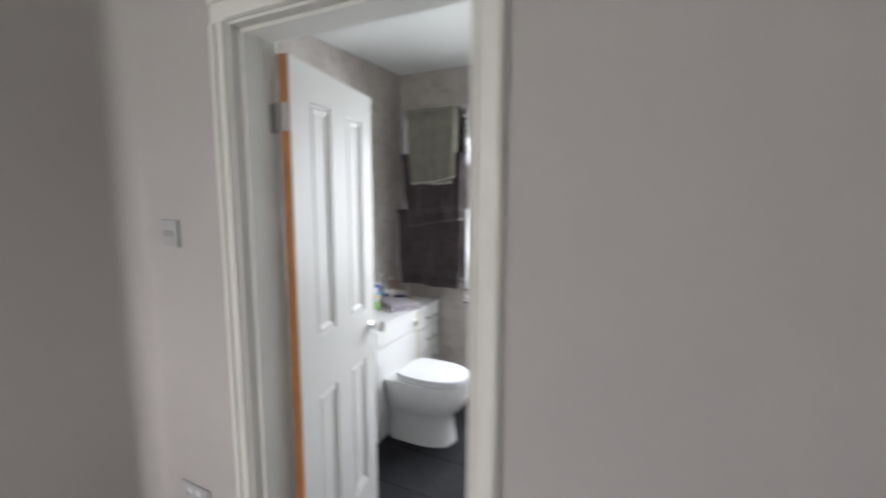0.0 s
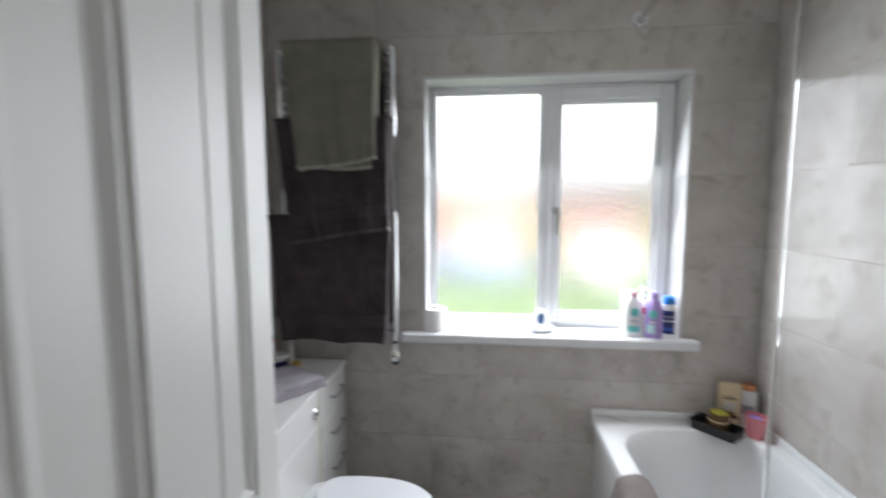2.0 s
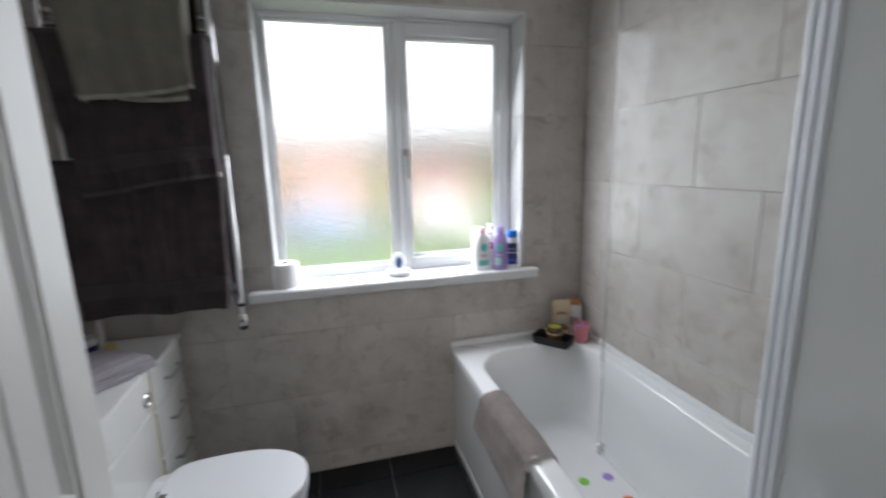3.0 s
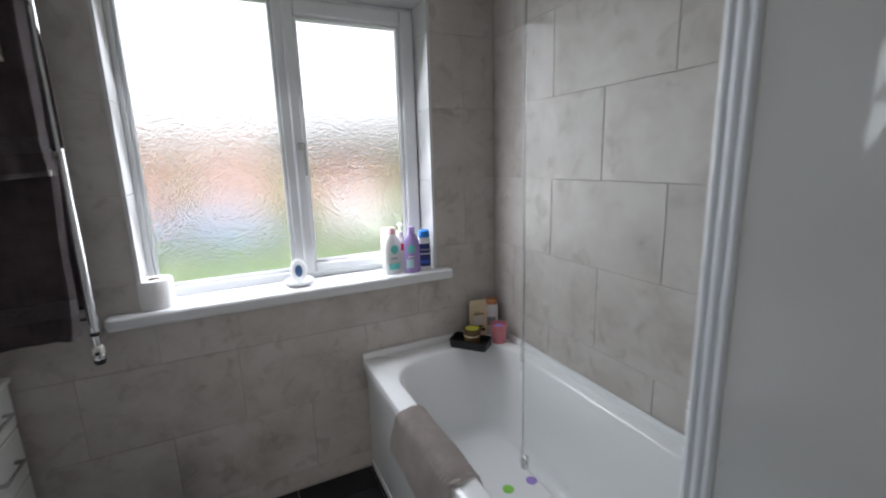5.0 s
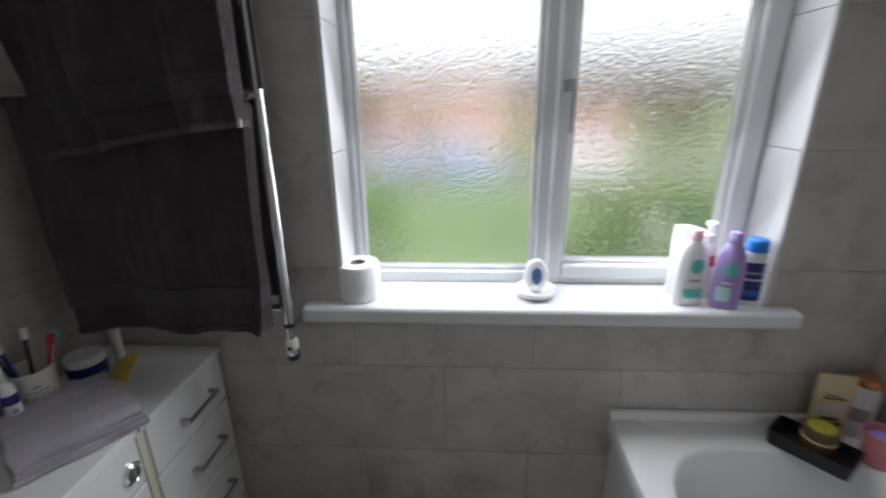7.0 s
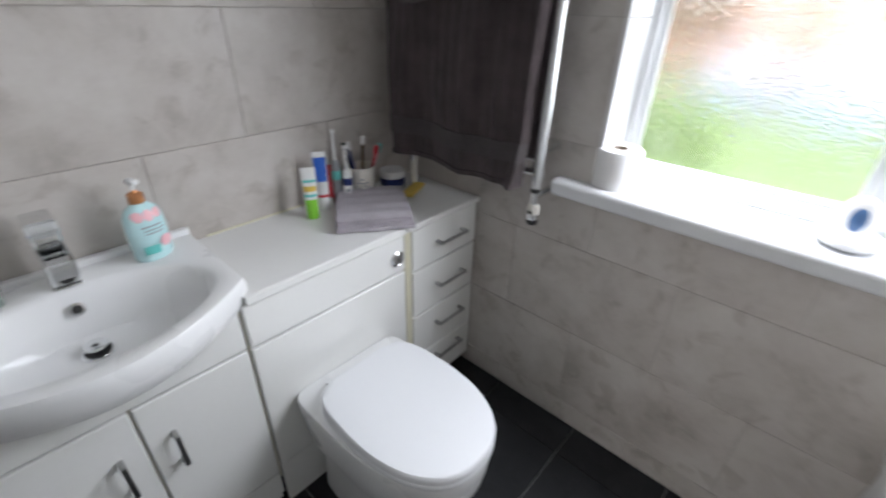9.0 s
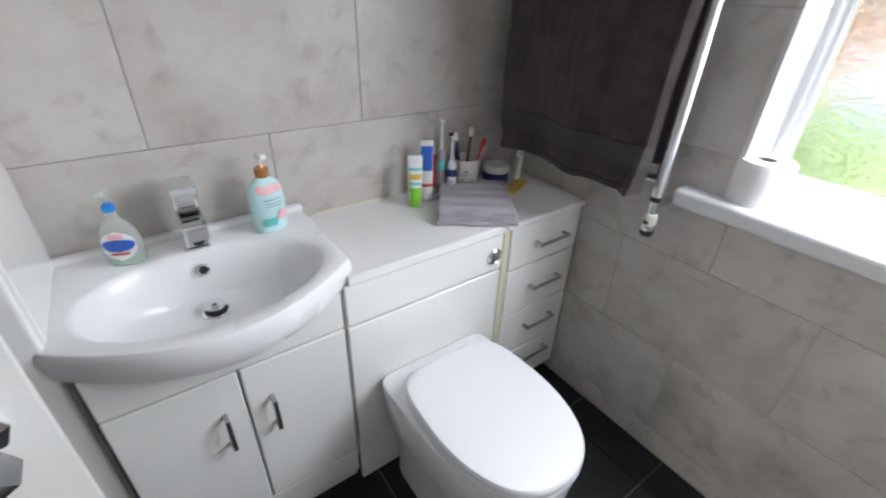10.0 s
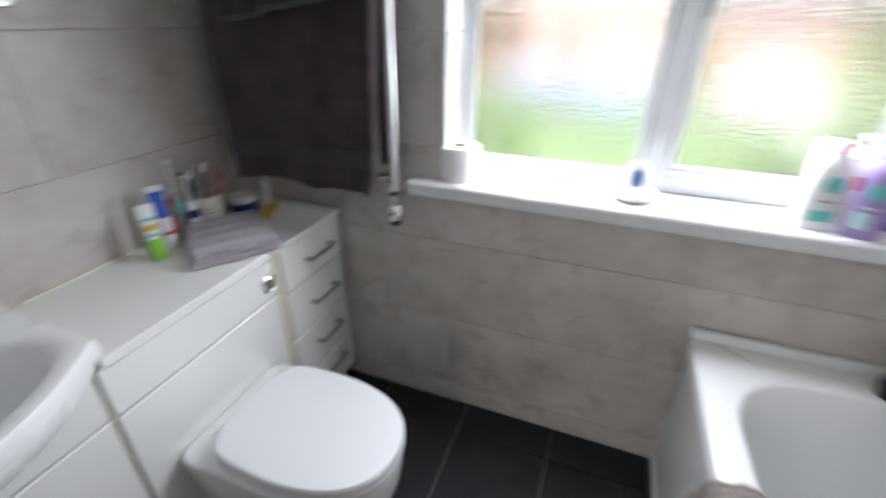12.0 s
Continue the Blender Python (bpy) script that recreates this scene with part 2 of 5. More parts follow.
M_GOLD = plain("golden_sachet", (0.76, 0.62, 0.40), 0.3)
M_BROWN = plain("brown_jar", (0.10, 0.055, 0.02), 0.25)
M_GREY = plain("grey_print", (0.33, 0.34, 0.36), 0.5)
M_ORANGE = plain("orange_rubber", (0.85, 0.27, 0.12), 0.6)
M_DOTY = plain("yellow_rubber", (0.80, 0.68, 0.05), 0.6)
M_DOTG = plain("green_rubber", (0.25, 0.62, 0.09), 0.6)
M_DOTP = plain("purple_rubber", (0.36, 0.25, 0.64), 0.6)
M_DOTB = plain("light_blue_rubber", (0.15, 0.50, 0.80), 0.6)
M_CLEAR = glass("clear_bottle_plastic", 0.03, (0.95, 0.985, 0.97), ior=1.12)
M_CLEAR.node_tree.nodes["Principled BSDF"].inputs["Transmission Weight"].default_value = 0.7
M_SWITCH = plain("white_switch_plastic", (0.42, 0.42, 0.43), 0.3)

# ---- builders ----


def thing(name, at=(0, 0, 0), turn=0.0, label="", category="", group="", kind=""):
    ob = new(name)
    ob.empty_display_size = 0.05
    ob.matrix_world = pose(*at, 0, 0, turn)
    return tagged(ob, label, category, group, kind)


def part(name, bm, mat, parent=None, label="", smooth=False):
    """Links a bmesh as ONE mesh object under a thing or under a part."""
    me = bpy.data.meshes.new(name)
    bmesh.ops.recalc_face_normals(bm, faces=bm.faces)
    if smooth:
        for f in bm.faces:
            f.smooth = True
        for e in bm.edges:
            if len(e.link_faces) == 2 and e.calc_face_angle(0) > 0.7:
                e.smooth = False
    bm.to_mesh(me)
    bm.free()
    me.materials.append(mat)
    ob = new(name, me)
    ob.parent = parent
    return tagged(ob, label)


def add_box(bm, x0, x1, y0, y1, z0, z1, bevel=0.0, segments=2):
    r = bmesh.ops.create_cube(bm, size=1)
    vs = r["verts"]
    for v in vs:
        v.co = Vector((x0 if v.co.x < 0 else x1, y0 if v.co.y < 0 else y1, z0 if v.co.z < 0 else z1))
    if bevel:
        es = list({e for v in vs for e in v.link_edges})
        bmesh.ops.bevel(bm, geom=es, offset=bevel, segments=segments, affect="EDGES", profile=0.5)
    return bm


def box(x0, x1, y0, y1, z0, z1, bevel=0.0, segments=2):
    return add_box(bmesh.new(), x0, x1, y0, y1, z0, z1, bevel, segments)


def loft(rings, close=True, cap0=True, cap1=True, bm=None):
    """A skin over rings of points that all have the same count."""
    bm = bm or bmesh.new()
    rows = [[bm.verts.new(p) for p in ring] for ring in rings]
    n = len(rows[0])
    for a, b in zip(rows, rows[1:]):
        for i in range(n if close else n - 1):
            j = (i + 1) % n
            bm.faces.new((a[i], a[j], b[j], b[i]))
    if cap0:
        bm.faces.new(rows[0][::-1])
    if cap1:
        bm.faces.new(rows[-1])
    return bm


def lathe(profile, n=28, sx=1.0, sy=1.0, bm=None, at=(0, 0, 0)):
    """Turned round z from (radius, height) pairs; sx, sy flatten it."""
    rings = [[(at[0] + r * sx * math.cos(2 * math.pi * i / n), at[1] + r * sy * math.sin(2 * math.pi * i / n), at[2] + z) for i in range(n)] for r, z in profile]
    return loft(rings, bm=bm)


def tube(points, radius, n=12, bm=None):
    """A round bar along a bent line."""
    pts = [Vector(p) for p in points]
    rings = []
    side = None
    for i, p in enumerate(pts):
        d = (pts[min(i + 1, len(pts) - 1)] - pts[max(i - 1, 0)]).normalized()
        if side is None:
            side = d.orthogonal().normalized()
        side = (side - d * side.dot(d)).normalized()
        up = d.cross(side)
        rings.append([p + side * radius * math.cos(2 * math.pi * k / n) + up * radius * math.sin(2 * math.pi * k / n) for k in range(n)])
    return loft(rings, bm=bm)


def sheet(nu, nv, f, thick=0.0):
    """A cloth: f(u, v) gives a place, u and v from 0 to 1; made solid with thick."""
    bm = bmesh.new()
    g = [[bm.verts.new(f(i / nu, j / nv)) for j in range(nv + 1)] for i in range(nu + 1)]
    for i in range(nu):
        for j in range(nv):
            bm.faces.new((g[i][j], g[i + 1][j], g[i + 1][j + 1], g[i][j + 1]))
    bmesh.ops.recalc_face_normals(bm, faces=bm.faces)
    if thick:
        bmesh.ops.solidify(bm, geom=bm.faces[:], thickness=thick)
    return bm


def structure(name, bm, mat, label=""):
    ob = part(name, bm, mat)
    return tagged(ob, label, kind="structure")


# ---- the shell of the place ----
structure("floor", box(XL - 0.02, XR + 0.02, YH, YW + 0.02, -0.08, -0.007), M_FGROUT, "dark tiled bathroom floor with grey joints")
structure("hall_floor", box(HX0, HX1, HY0, YH, -0.08, -0.002), M_CARPET, "grey carpeted hall floor")
structure("ceiling", box(XL - 0.1, XR + 0.1, YB - 0.1, YW + 0.2, ZC, ZC + 0.1), M_CEIL, "smooth white painted bathroom ceiling")
structure("hall_ceiling", box(HX0, HX1, HY0, YB - 0.105, ZC, ZC + 0.1), M_CEIL, "white painted hall ceiling")

T = 0.003   # tile relief over the joints
bm = bmesh.new()
y0, y1 = YW + T, YW + 0.27
add_box(bm, XL - 0.15, WX0, y0, y1, -0.08, ZC + 0.1)
add_box(bm, WX1, XR + 0.15, y0, y1, -0.08, ZC + 0.1)
add_box(bm, WX0, WX1, y0, y1, -0.08, WZ0)
add_box(bm, WX0, WX1, y0, y1, WZ1, ZC + 0.1)
wall_window = structure("wall_north", bm, M_GROUT, "beige stone-tiled wall with a white window")
wall_left = structure("wall_west", box(XL - 0.15, XL - T, YB, YW + T, -0.08, ZC), M_GROUT, "beige stone-tiled wall above the vanity")
wall_right = structure("wall_east", box(XR + T, XR + 0.15, YB, YW + T, -0.08, ZC), M_GROUT, "beige stone-tiled wall beside the bath")
bm = bmesh.new()
add_box(bm, HX0 - 0.1, DX0 - 0.03, YH, YB, -0.08, ZC)
add_box(bm, DX1 + 0.03, HX1 + 0.1, YH, YB, -0.08, ZC)
add_box(bm, DX0 - 0.03, DX1 + 0.03, YH, YB, DZ + 0.03, ZC)
structure("wall_south", bm, M_HALL, "warm grey painted wall round the bathroom doorway")
structure("wall_bath_end", box(-0.215, XR + T, YB, YE, -0.005, ZC), M_TILE, "beige tiled boxed-out wall at the bath's end")
bm = box(HX0 - 0.12, HX0, HY0, YH, -0.08, ZC)
curve = [(HX0 + 0.07 * (1 - math.sin(math.pi / 2 * k / 8)), YH - 0.07 * (1 - math.cos(math.pi / 2 * k / 8))) for k in range(9)]
loft([[(x, y, z) for x, y in [(HX0 - 0.001, YH)] + curve] for z in (0.0, ZC)], bm=bm)
structure("hall_wall_west", bm, M_HALL, "warm grey painted hall wall")
structure("hall_wall_east", box(HX1, HX1 + 0.12, HY0, YH, -0.08, ZC), M_HALL, "warm grey painted hall wall")
# Unseen closing wall; its opening is added to bring light into the hall.
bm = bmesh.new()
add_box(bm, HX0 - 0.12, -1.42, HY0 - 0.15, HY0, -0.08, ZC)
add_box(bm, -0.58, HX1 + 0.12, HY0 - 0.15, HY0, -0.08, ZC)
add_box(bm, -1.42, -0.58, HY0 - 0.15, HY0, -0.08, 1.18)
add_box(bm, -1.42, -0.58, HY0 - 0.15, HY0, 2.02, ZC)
structure("hall_wall_south", bm, M_HALL, "warm grey painted hall wall with an added light opening")

# door lining, stop and casing
lining = thing("door_lining", (DX0, YH, 0), 0, "white gloss painted door lining", "door lining", kind="structure")
DWD, DPT = DX1 - DX0, YB - YH
part("jamb", box(-0.03, 0, -0.002, DPT + 0.002, 0, DZ + 0.03, 0.002), M_GLOSS, lining)
part("stop", box(0, 0.012, 0.03, DPT - 0.045, 0, DZ - 0.012, 0.002), M_GLOSS, lining)
part("jamb", box(DWD, DWD + 0.03, -0.002, DPT + 0.002, 0, DZ + 0.03, 0.002), M_GLOSS, lining)
part("stop", box(DWD - 0.012, DWD, 0.03, DPT - 0.046, 0, DZ - 0.012, 0.002), M_GLOSS, lining)
part("packer", box(DWD - 0.05, DWD, DPT - 0.045, DPT + 0.002, 0, DZ - 0.001, 0.004), M_GLOSS, lining)
part("head", box(0, DWD, -0.002, DPT + 0.002, DZ, DZ + 0.03, 0.002), M_GLOSS, lining)
part("stop", box(0, DWD, 0.03, DPT - 0.045, DZ - 0.012, DZ, 0.002), M_GLOSS, lining)


def casing(bm, x0, x1, z0, z1, inner):
    """A stepped moulding: a flat board with a raised bead along its outer edge."""
    add_box(bm, x0, x1, YH - 0.012, YH, z0, z1, 0.003)
    if inner == "top":
        add_box(bm, x0, x1, YH - 0.022, YH - 0.011, z1 - 0.022, z1 - 0.003, 0.005)
        add_box(bm, x0 + 0.06, x1 - 0.06, YH - 0.018, YH - 0.011, z0 + 0.002, z0 + 0.012, 0.003)
    else:
        a, b = (x0 + 0.003, x0 + 0.022) if inner > 0 else (x1 - 0.022, x1 - 0.003)
        add_box(bm, a, b, YH - 0.022, YH - 0.011, z0, z1 - 0.003, 0.005)
        a, b = (x1 - 0.012, x1 - 0.002) if inner > 0 else (x0 + 0.002, x0 + 0.012)
        add_box(bm, a, b, YH - 0.018, YH - 0.011, z0, z1 - 0.001, 0.003)


bm = bmesh.new()
casing(bm, DX0 - 0.062, DX0 - 0.006, 0, DZ + 0.0075, 1)
casing(bm, DX1 + 0.008, DX1 + 0.078, 0, DZ + 0.0075, -1)
casing(bm, DX0 - 0.062, DX1 + 0.078, DZ + 0.008, DZ + 0.078, "top")
structure("door_trim", bm, M_GLOSS, "white gloss moulded casing round the doorway")

# ---- window ----
bm = bmesh.new()
cuts = (WZ0 + 0.03, 0.976, 1.273, 1.57, 1.867, WZ1)
for za, zb in zip(cuts, cuts[1:]):
    add_box(bm, WX0 - 0.001, WX0 + 0.012, YW - 0.002, YW + 0.26, za, zb - 0.0015, 0.0012)
    add_box(bm, WX1 - 0.012, WX1 + 0.001, YW - 0.002, YW + 0.26, za, zb - 0.0015, 0.0012)
add_box(bm, WX0 + 0.012, WX1 - 0.012, YW - 0.002, YW + 0.26, WZ1 - 0.012, WZ1 + 0.001, 0.002)
structure("window_reveal", bm, M_REVEAL, "off-white plastic lining of the window reveal")
structure("window_sill", add_box(box(-1.083, 0.196, YW - 0.042, YW + 0.25, WZ0, WZ0 + 0.034, 0.012, 3), -1.083, 0.196, YW - 0.0445, YW - 0.001, WZ0 - 0.012, WZ0 + 0.0355, 0.014, 4), M_UPVC, "white window sill with a rounded nose")

win = thing("window_1", (-0.425, 3.17, WZ0 + 0.034), 0, "white double window with obscured glass panes", "window", kind="structure")
FX0, FX1, FZ0, FZ1, FY = -0.545, 0.545, 0.0, 1.109, 0.0


def frame_ring(x0, x1, z0, z1, w, y0, y1, bevel=0.006, wb=None, wr=None):
    bm = bmesh.new()
    wb, wr = wb or w, wr or w
    add_box(bm, x0, x0 + w, y0, y1, z0, z1, bevel)
    add_box(bm, x1 - wr, x1, y0, y1, z0, z1, bevel)
    add_box(bm, x0 + w, x1 - wr, y0 + 0.0005, y1, z0, z0 + wb, bevel)
    add_box(bm, x0 + w, x1 - wr, y0 + 0.0005, y1, z1 - wr, z1, bevel)
    return bm


part("window_frame", frame_ring(FX0, FX1, FZ0, FZ1, 0.018, 0.0, 0.07, 0.004, wb=0.034), M_UPVC, win)
part("mullion", box(-0.026, 0.03, 0.001, 0.07, 0.034, FZ1 - 0.018, 0.006), M_UPVC, win)
# fixed light and its bead, then the opening casement
part("glazing_bead", frame_ring(-0.527, -0.026, 0.034, FZ1 - 0.018, 0.012, 0.016, 0.05, 0.004), M_UPVC, win)
pane = part("pane", box(-0.52, -0.033, 0.034, 0.04, 0.04, FZ1 - 0.024), M_PANE, win)
pane.visible_shadow = False
cas = part("casement", frame_ring(0.008, 0.54, 0.02, FZ1 - 0.014, 0.042, -0.014, 0.05, 0.008, wr=0.058), M_UPVC, win)
part("glazing_bead", frame_ring(0.05, 0.482, 0.062, FZ1 - 0.072, 0.012, 0.002, 0.04, 0.004), M_UPVC, cas)
pane = part("pane", box(0.056, 0.476, 0.03, 0.036, 0.068, FZ1 - 0.078), M_PANE, cas)
pane.visible_shadow = False
bm = box(0.022, 0.046, -0.03, -0.014, 0.53, 0.56, 0.004)
add_box(bm, 0.040, 0.049, -0.046, -0.029, 0.43, 0.56, 0.003)
part("window_handle", bm, M_STEEL, cas, "dull steel lever handle")
bm = box(0.03, 0.26, -0.018, -0.013, FZ1 - 0.014, FZ1 - 0.003, 0.002)
part("trickle_vent", bm, M_UPVC, win)

# ---- door ----
DW, DH, DT = 0.621, 1.932, 0.036
door = thing("door_1", (-0.943, 1.174, 0.008), 103.2, "white painted four-panel wooden door, standing open", "door", kind="structure")


def door_leaf():
    """Stiles and rails round four sunk panels with sloped mouldings, on both faces."""
    bm = bmesh.new()
    cols = [(0.118, 0.252), (0.383, 0.516)]
    rows = [(0.21, 0.79), (1.012, DH - 0.118)]
    for y, sgn in ((-DT, 1), (0.0, -1)):
        xs = [0, cols[0][0], cols[0][1], cols[1][0], cols[1][1], DW]
        zs = [0, rows[0][0], rows[0][1], rows[1][0], rows[1][1], DH]
        for i in range(5):
            for k in range(5):
                a, b, c, d = xs[i], xs[i + 1], zs[k], zs[k + 1]
                if i in (1, 3) and k in (1, 3):
                    q = lambda e, dep: [(a + e, y + sgn * dep, c + e), (b - e, y + sgn * dep, c + e), (b - e, y + sgn * dep, d - e), (a + e, y + sgn * dep, d - e)]
                    loft([q(0, 0), q(0.003, 0.006), q(0.008, 0.006), q(0.014, 0.0015), q(0.018, 0.0015), q(0.026, 0.006), q(0.032, 0.009)], cap0=False, bm=bm)
                else:
                    bm.faces.new([bm.verts.new(p) for p in ((a, y, c), (b, y, c), (b, y, d), (a, y, d))])
    for p in (((DW, -DT, 0), (DW, 0, 0), (DW, 0, DH), (DW, -DT, DH)), ((0, -DT, DH), (DW, -DT, DH), (DW, 0, DH), (0, 0, DH)), ((0, -DT, 0), (DW, -DT, 0), (DW, 0, 0), (0, 0, 0)), ((0, -DT, 0), (0, 0, 0), (0, 0, DH), (0, -DT, DH))):
        bm.faces.new([bm.verts.new(q) for q in p])
    bmesh.ops.remove_doubles(bm, verts=bm.verts, dist=0.0003)
    return bm


part("leaf", door_leaf(), M_GLOSS, door)
part("hinge_edge", box(-0.004, 0.0, -DT + 0.002, -0.002, 0.0, DH), M_WOOD, door, "bare varnished pine edge")
for z in (1.705, 0.25):
    part("hinge_leaf", box(0.0005, 0.003, DPT - 0.05, DPT - 0.008, z, z + 0.085, 0.001), M_STEEL, lining, "dull steel hinge leaf")
    bm = box(-0.007, -0.004, -DT + 0.004, -0.006, z, z + 0.085, 0.001)
    for k in range(5):
        lathe([(0.007, 0), (0.007, 0.0155)], 10, bm=bm, at=(-0.008, 0.004, z + 0.017 * k))
    part("hinge", bm, M_STEEL, door, "dull steel butt hinge")
for s in (-1, 1):
    y = -DT if s < 0 else 0.0
    prof = [(0.0, 0.0), (0.026, 0.0), (0.026, 0.005), (0.013, 0.009), (0.0115, 0.02), (0.016, 0.024), (0.027, 0.055), (0.0255, 0.062), (0.0, 0.064)]
    bm = lathe([(max(r, 0.0004), h) for r, h in prof], 8)
    bmesh.ops.transform(bm, matrix=Matrix.Translation((DW - 0.05, y, 0.918)) @ Matrix.Rotation(radians(90 if s < 0 else -90), 4, "X"), verts=bm.verts)
    part("door_knob", bm, M_CHROME, door, "faceted chrome knob")

# ---- hall fittings ----
sw = thing("light_switch", (-1.278, YH, 1.352), 0, "white plastic light switch on the hall wall", "light switch")
part("plate", box(-0.044, 0.044, -0.009, 0, 0, 0.088, 0.003), M_SWITCH, sw)
for k in (-1, 0, 1):
    bm = box(-0.006 + 0.019 * k, 0.006 + 0.019 * k, -0.014, -0.009, 0.034, 0.054, 0.002)
    part("rocker", bm, M_SWITCH, sw)
so = thing("wall_socket", (-1.243, YH, 0.45), 0, "white double wall socket low on the hall wall", "socket")
part("plate", box(-0.073, 0.073, -0.01, 0, 0, 0.086, 0.003), M_SWITCH, so)
for k in (-1, 1):
    part("rocker", box(0.02 * k - 0.006, 0.02 * k + 0.006, -0.015, -0.01, 0.056, 0.076, 0.002), M_WHITE, so)
    # Raised black pads: the shade inside the pin holes, put into colour.
    bm = bmesh.new()
    for dx, dz in ((0, 0.045), (-0.011, 0.022), (0.011, 0.022)):
        add_box(bm, 0.045 * k + dx - 0.003, 0.045 * k + dx + 0.003, -0.0105, -0.0095, dz - 0.004, dz + 0.004)
    part("pin_hole_shade", bm, M_BLACK, so)

# ---- bath ----
RIM = 0.53


def rounded_rect(x0, x1, y0, y1, r, z, n=9):
    pts = []
    for cx, cy, a in ((x1 - r, y1 - r, 0), (x0 + r, y1 - r, 90), (x0 + r, y0 + r, 180), (x1 - r, y0 + r, 270)):
        for i in range(n):
            t = radians(a + 90 * i / (n - 1))
            pts.append((cx + r * math.cos(t), cy + r * math.sin(t), z))
    return pts


BX0, BX1, BY0, BY1 = -0.239, XR - 0.002, YE + 0.005, YW - 0.002
bath = thing("bathtub", (0, 0, 0), 0, "white acrylic bath with a smooth moulded front panel", "bathtub")
rings = [rounded_rect(BX0 + 0.012, BX1, BY0, BY1, 0.012, RIM - 0.05), rounded_rect(BX0, BX1, BY0, BY1, 0.014, RIM - 0.042), rounded_rect(BX0, BX1, BY0, BY1, 0.014, RIM - 0.012),
         rounded_rect(BX0 + 0.004, BX1, BY0, BY1, 0.016, RIM - 0.003), rounded_rect(BX0 + 0.014, BX1, BY0, BY1, 0.02, RIM)]
IX0, IX1, IY0, IY1 = BX0 + 0.068, BX1 - 0.058, BY0 + 0.1, BY1 - 0.105
for e, z, r in ((0.0, RIM, 0.19), (0.005, RIM - 0.003, 0.185), (0.011, RIM - 0.012, 0.18), (0.026, 0.40, 0.17), (0.042, 0.26, 0.155), (0.058, 0.18, 0.14), (0.074, 0.15, 0.125), (0.095, 0.14, 0.105)):
    rings.append(rounded_rect(IX0 + e, IX1 - e, IY0 + e * 1.3, IY1 - e * 1.3, r, z))
part("tub", loft(rings, cap0=False), M_BATH, bath, smooth=True)
bm = box(BX0 + 0.018, BX0 + 0.03, BY0, BY1, 0.0, RIM - 0.045, 0.003)
add_box(bm, BX0 + 0.012, BX0 + 0.022, BY0, BY1, RIM - 0.085, RIM - 0.045, 0.003)
add_box(bm, BX0 + 0.012, BX0 + 0.022, BY0, BY1, 0.001, 0.035, 0.003)
part("bath_panel", bm, M_BATH, bath)
bm = box(BX0 + 0.002, BX1, BY1 - 0.022, BY1, RIM - 0.001, 0.556, 0.005)
part("upstand", bm, M_BATH, bath)
bm = box(BX1 - 0.018, BX1, BY0, BY1 - 0.024, RIM - 0.001, 0.556, 0.005)
part("upstand", bm, M_BATH, bath)
bm = lathe([(0.001, 0), (0.03, 0), (0.03, 0.004), (0.022, 0.009), (0.001, 0.01)], 20, at=(0.1, 1.55, 0.14))
part("plug", bm, M_CHROME, bath, "chrome bath waste")

# cloth over the bath's front edge
mat = thing("bath_mat", (BX0, 2.18, RIM), 0, "taupe ribbed bath mat hung over the bath's edge", "bath mat")


def mat_shape(u, v):
    # u runs from inside the bath, over the rim, down the outside; v along the bath
    prof = ((0.094, -0.055), (0.088, -0.03), (0.081, -0.004), (0.062, 0.012), (0.03, 0.014), (0.004, 0.011), (-0.012, -0.004), (-0.017, -0.03), (-0.022, -0.07), (-0.03, -0.135))
    s = u * (len(prof) - 1)
    i = min(int(s), len(prof) - 2)
    a, b, f = prof[i], prof[i + 1], s - min(int(s), len(prof) - 2)
    x, z = a[0] + (b[0] - a[0]) * f, a[1] + (b[1] - a[1]) * f
    w = noise.noise((v * 3.0, u * 2.0, 1.7))
    out = max(0, (u - 0.65)) * 3
    return (x - 0.008 * out * (1 + w), 0.37 * v + 0.05 * out * 0.4 + 0.012 * w * out, z + 0.006 * w - 0.02 * out * (0.5 - v) * 0.6)


bm = sheet(60, 150, mat_shape, 0.016)
bm.normal_update()
for v in bm.verts:
    ph = v.co.y / 0.0165 + 0.5 * noise.noise((v.co.x * 22, v.co.z * 22, 3.1))
    v.co += v.normal * (0.0062 * math.sin(2 * math.pi * ph) + 0.0012 * noise.noise((v.co.y * 60, v.co.x * 60, v.co.z * 60)))
part("cloth", bm, M_MAT, mat, smooth=True)

# ---- shower screen, curtain rail ----
screen = thing("shower_screen", (0, 0, 0.0), 0, "folding glass shower screen with white hinge profile", "shower screen")
SA, SB, SC = Vector((-0.10, YE + 0.004)), Vector((-0.062, 1.672)), Vector((-0.053, 2.13))
SZ0, SZ1 = 0.558, 1.98


def upright_slab(a, b, z0, z1, t, inset0=0.0, inset1=0.0):
    d = (b - a).normalized()
    n = Vector((-d.y, d.x)) * t / 2
    a, b = a + d * inset0, b - d * inset1
    q = [a + n, b + n, b - n, a - n]
    return loft([[(p.x, p.y, z) for p in q] for z in (z0, z1)])


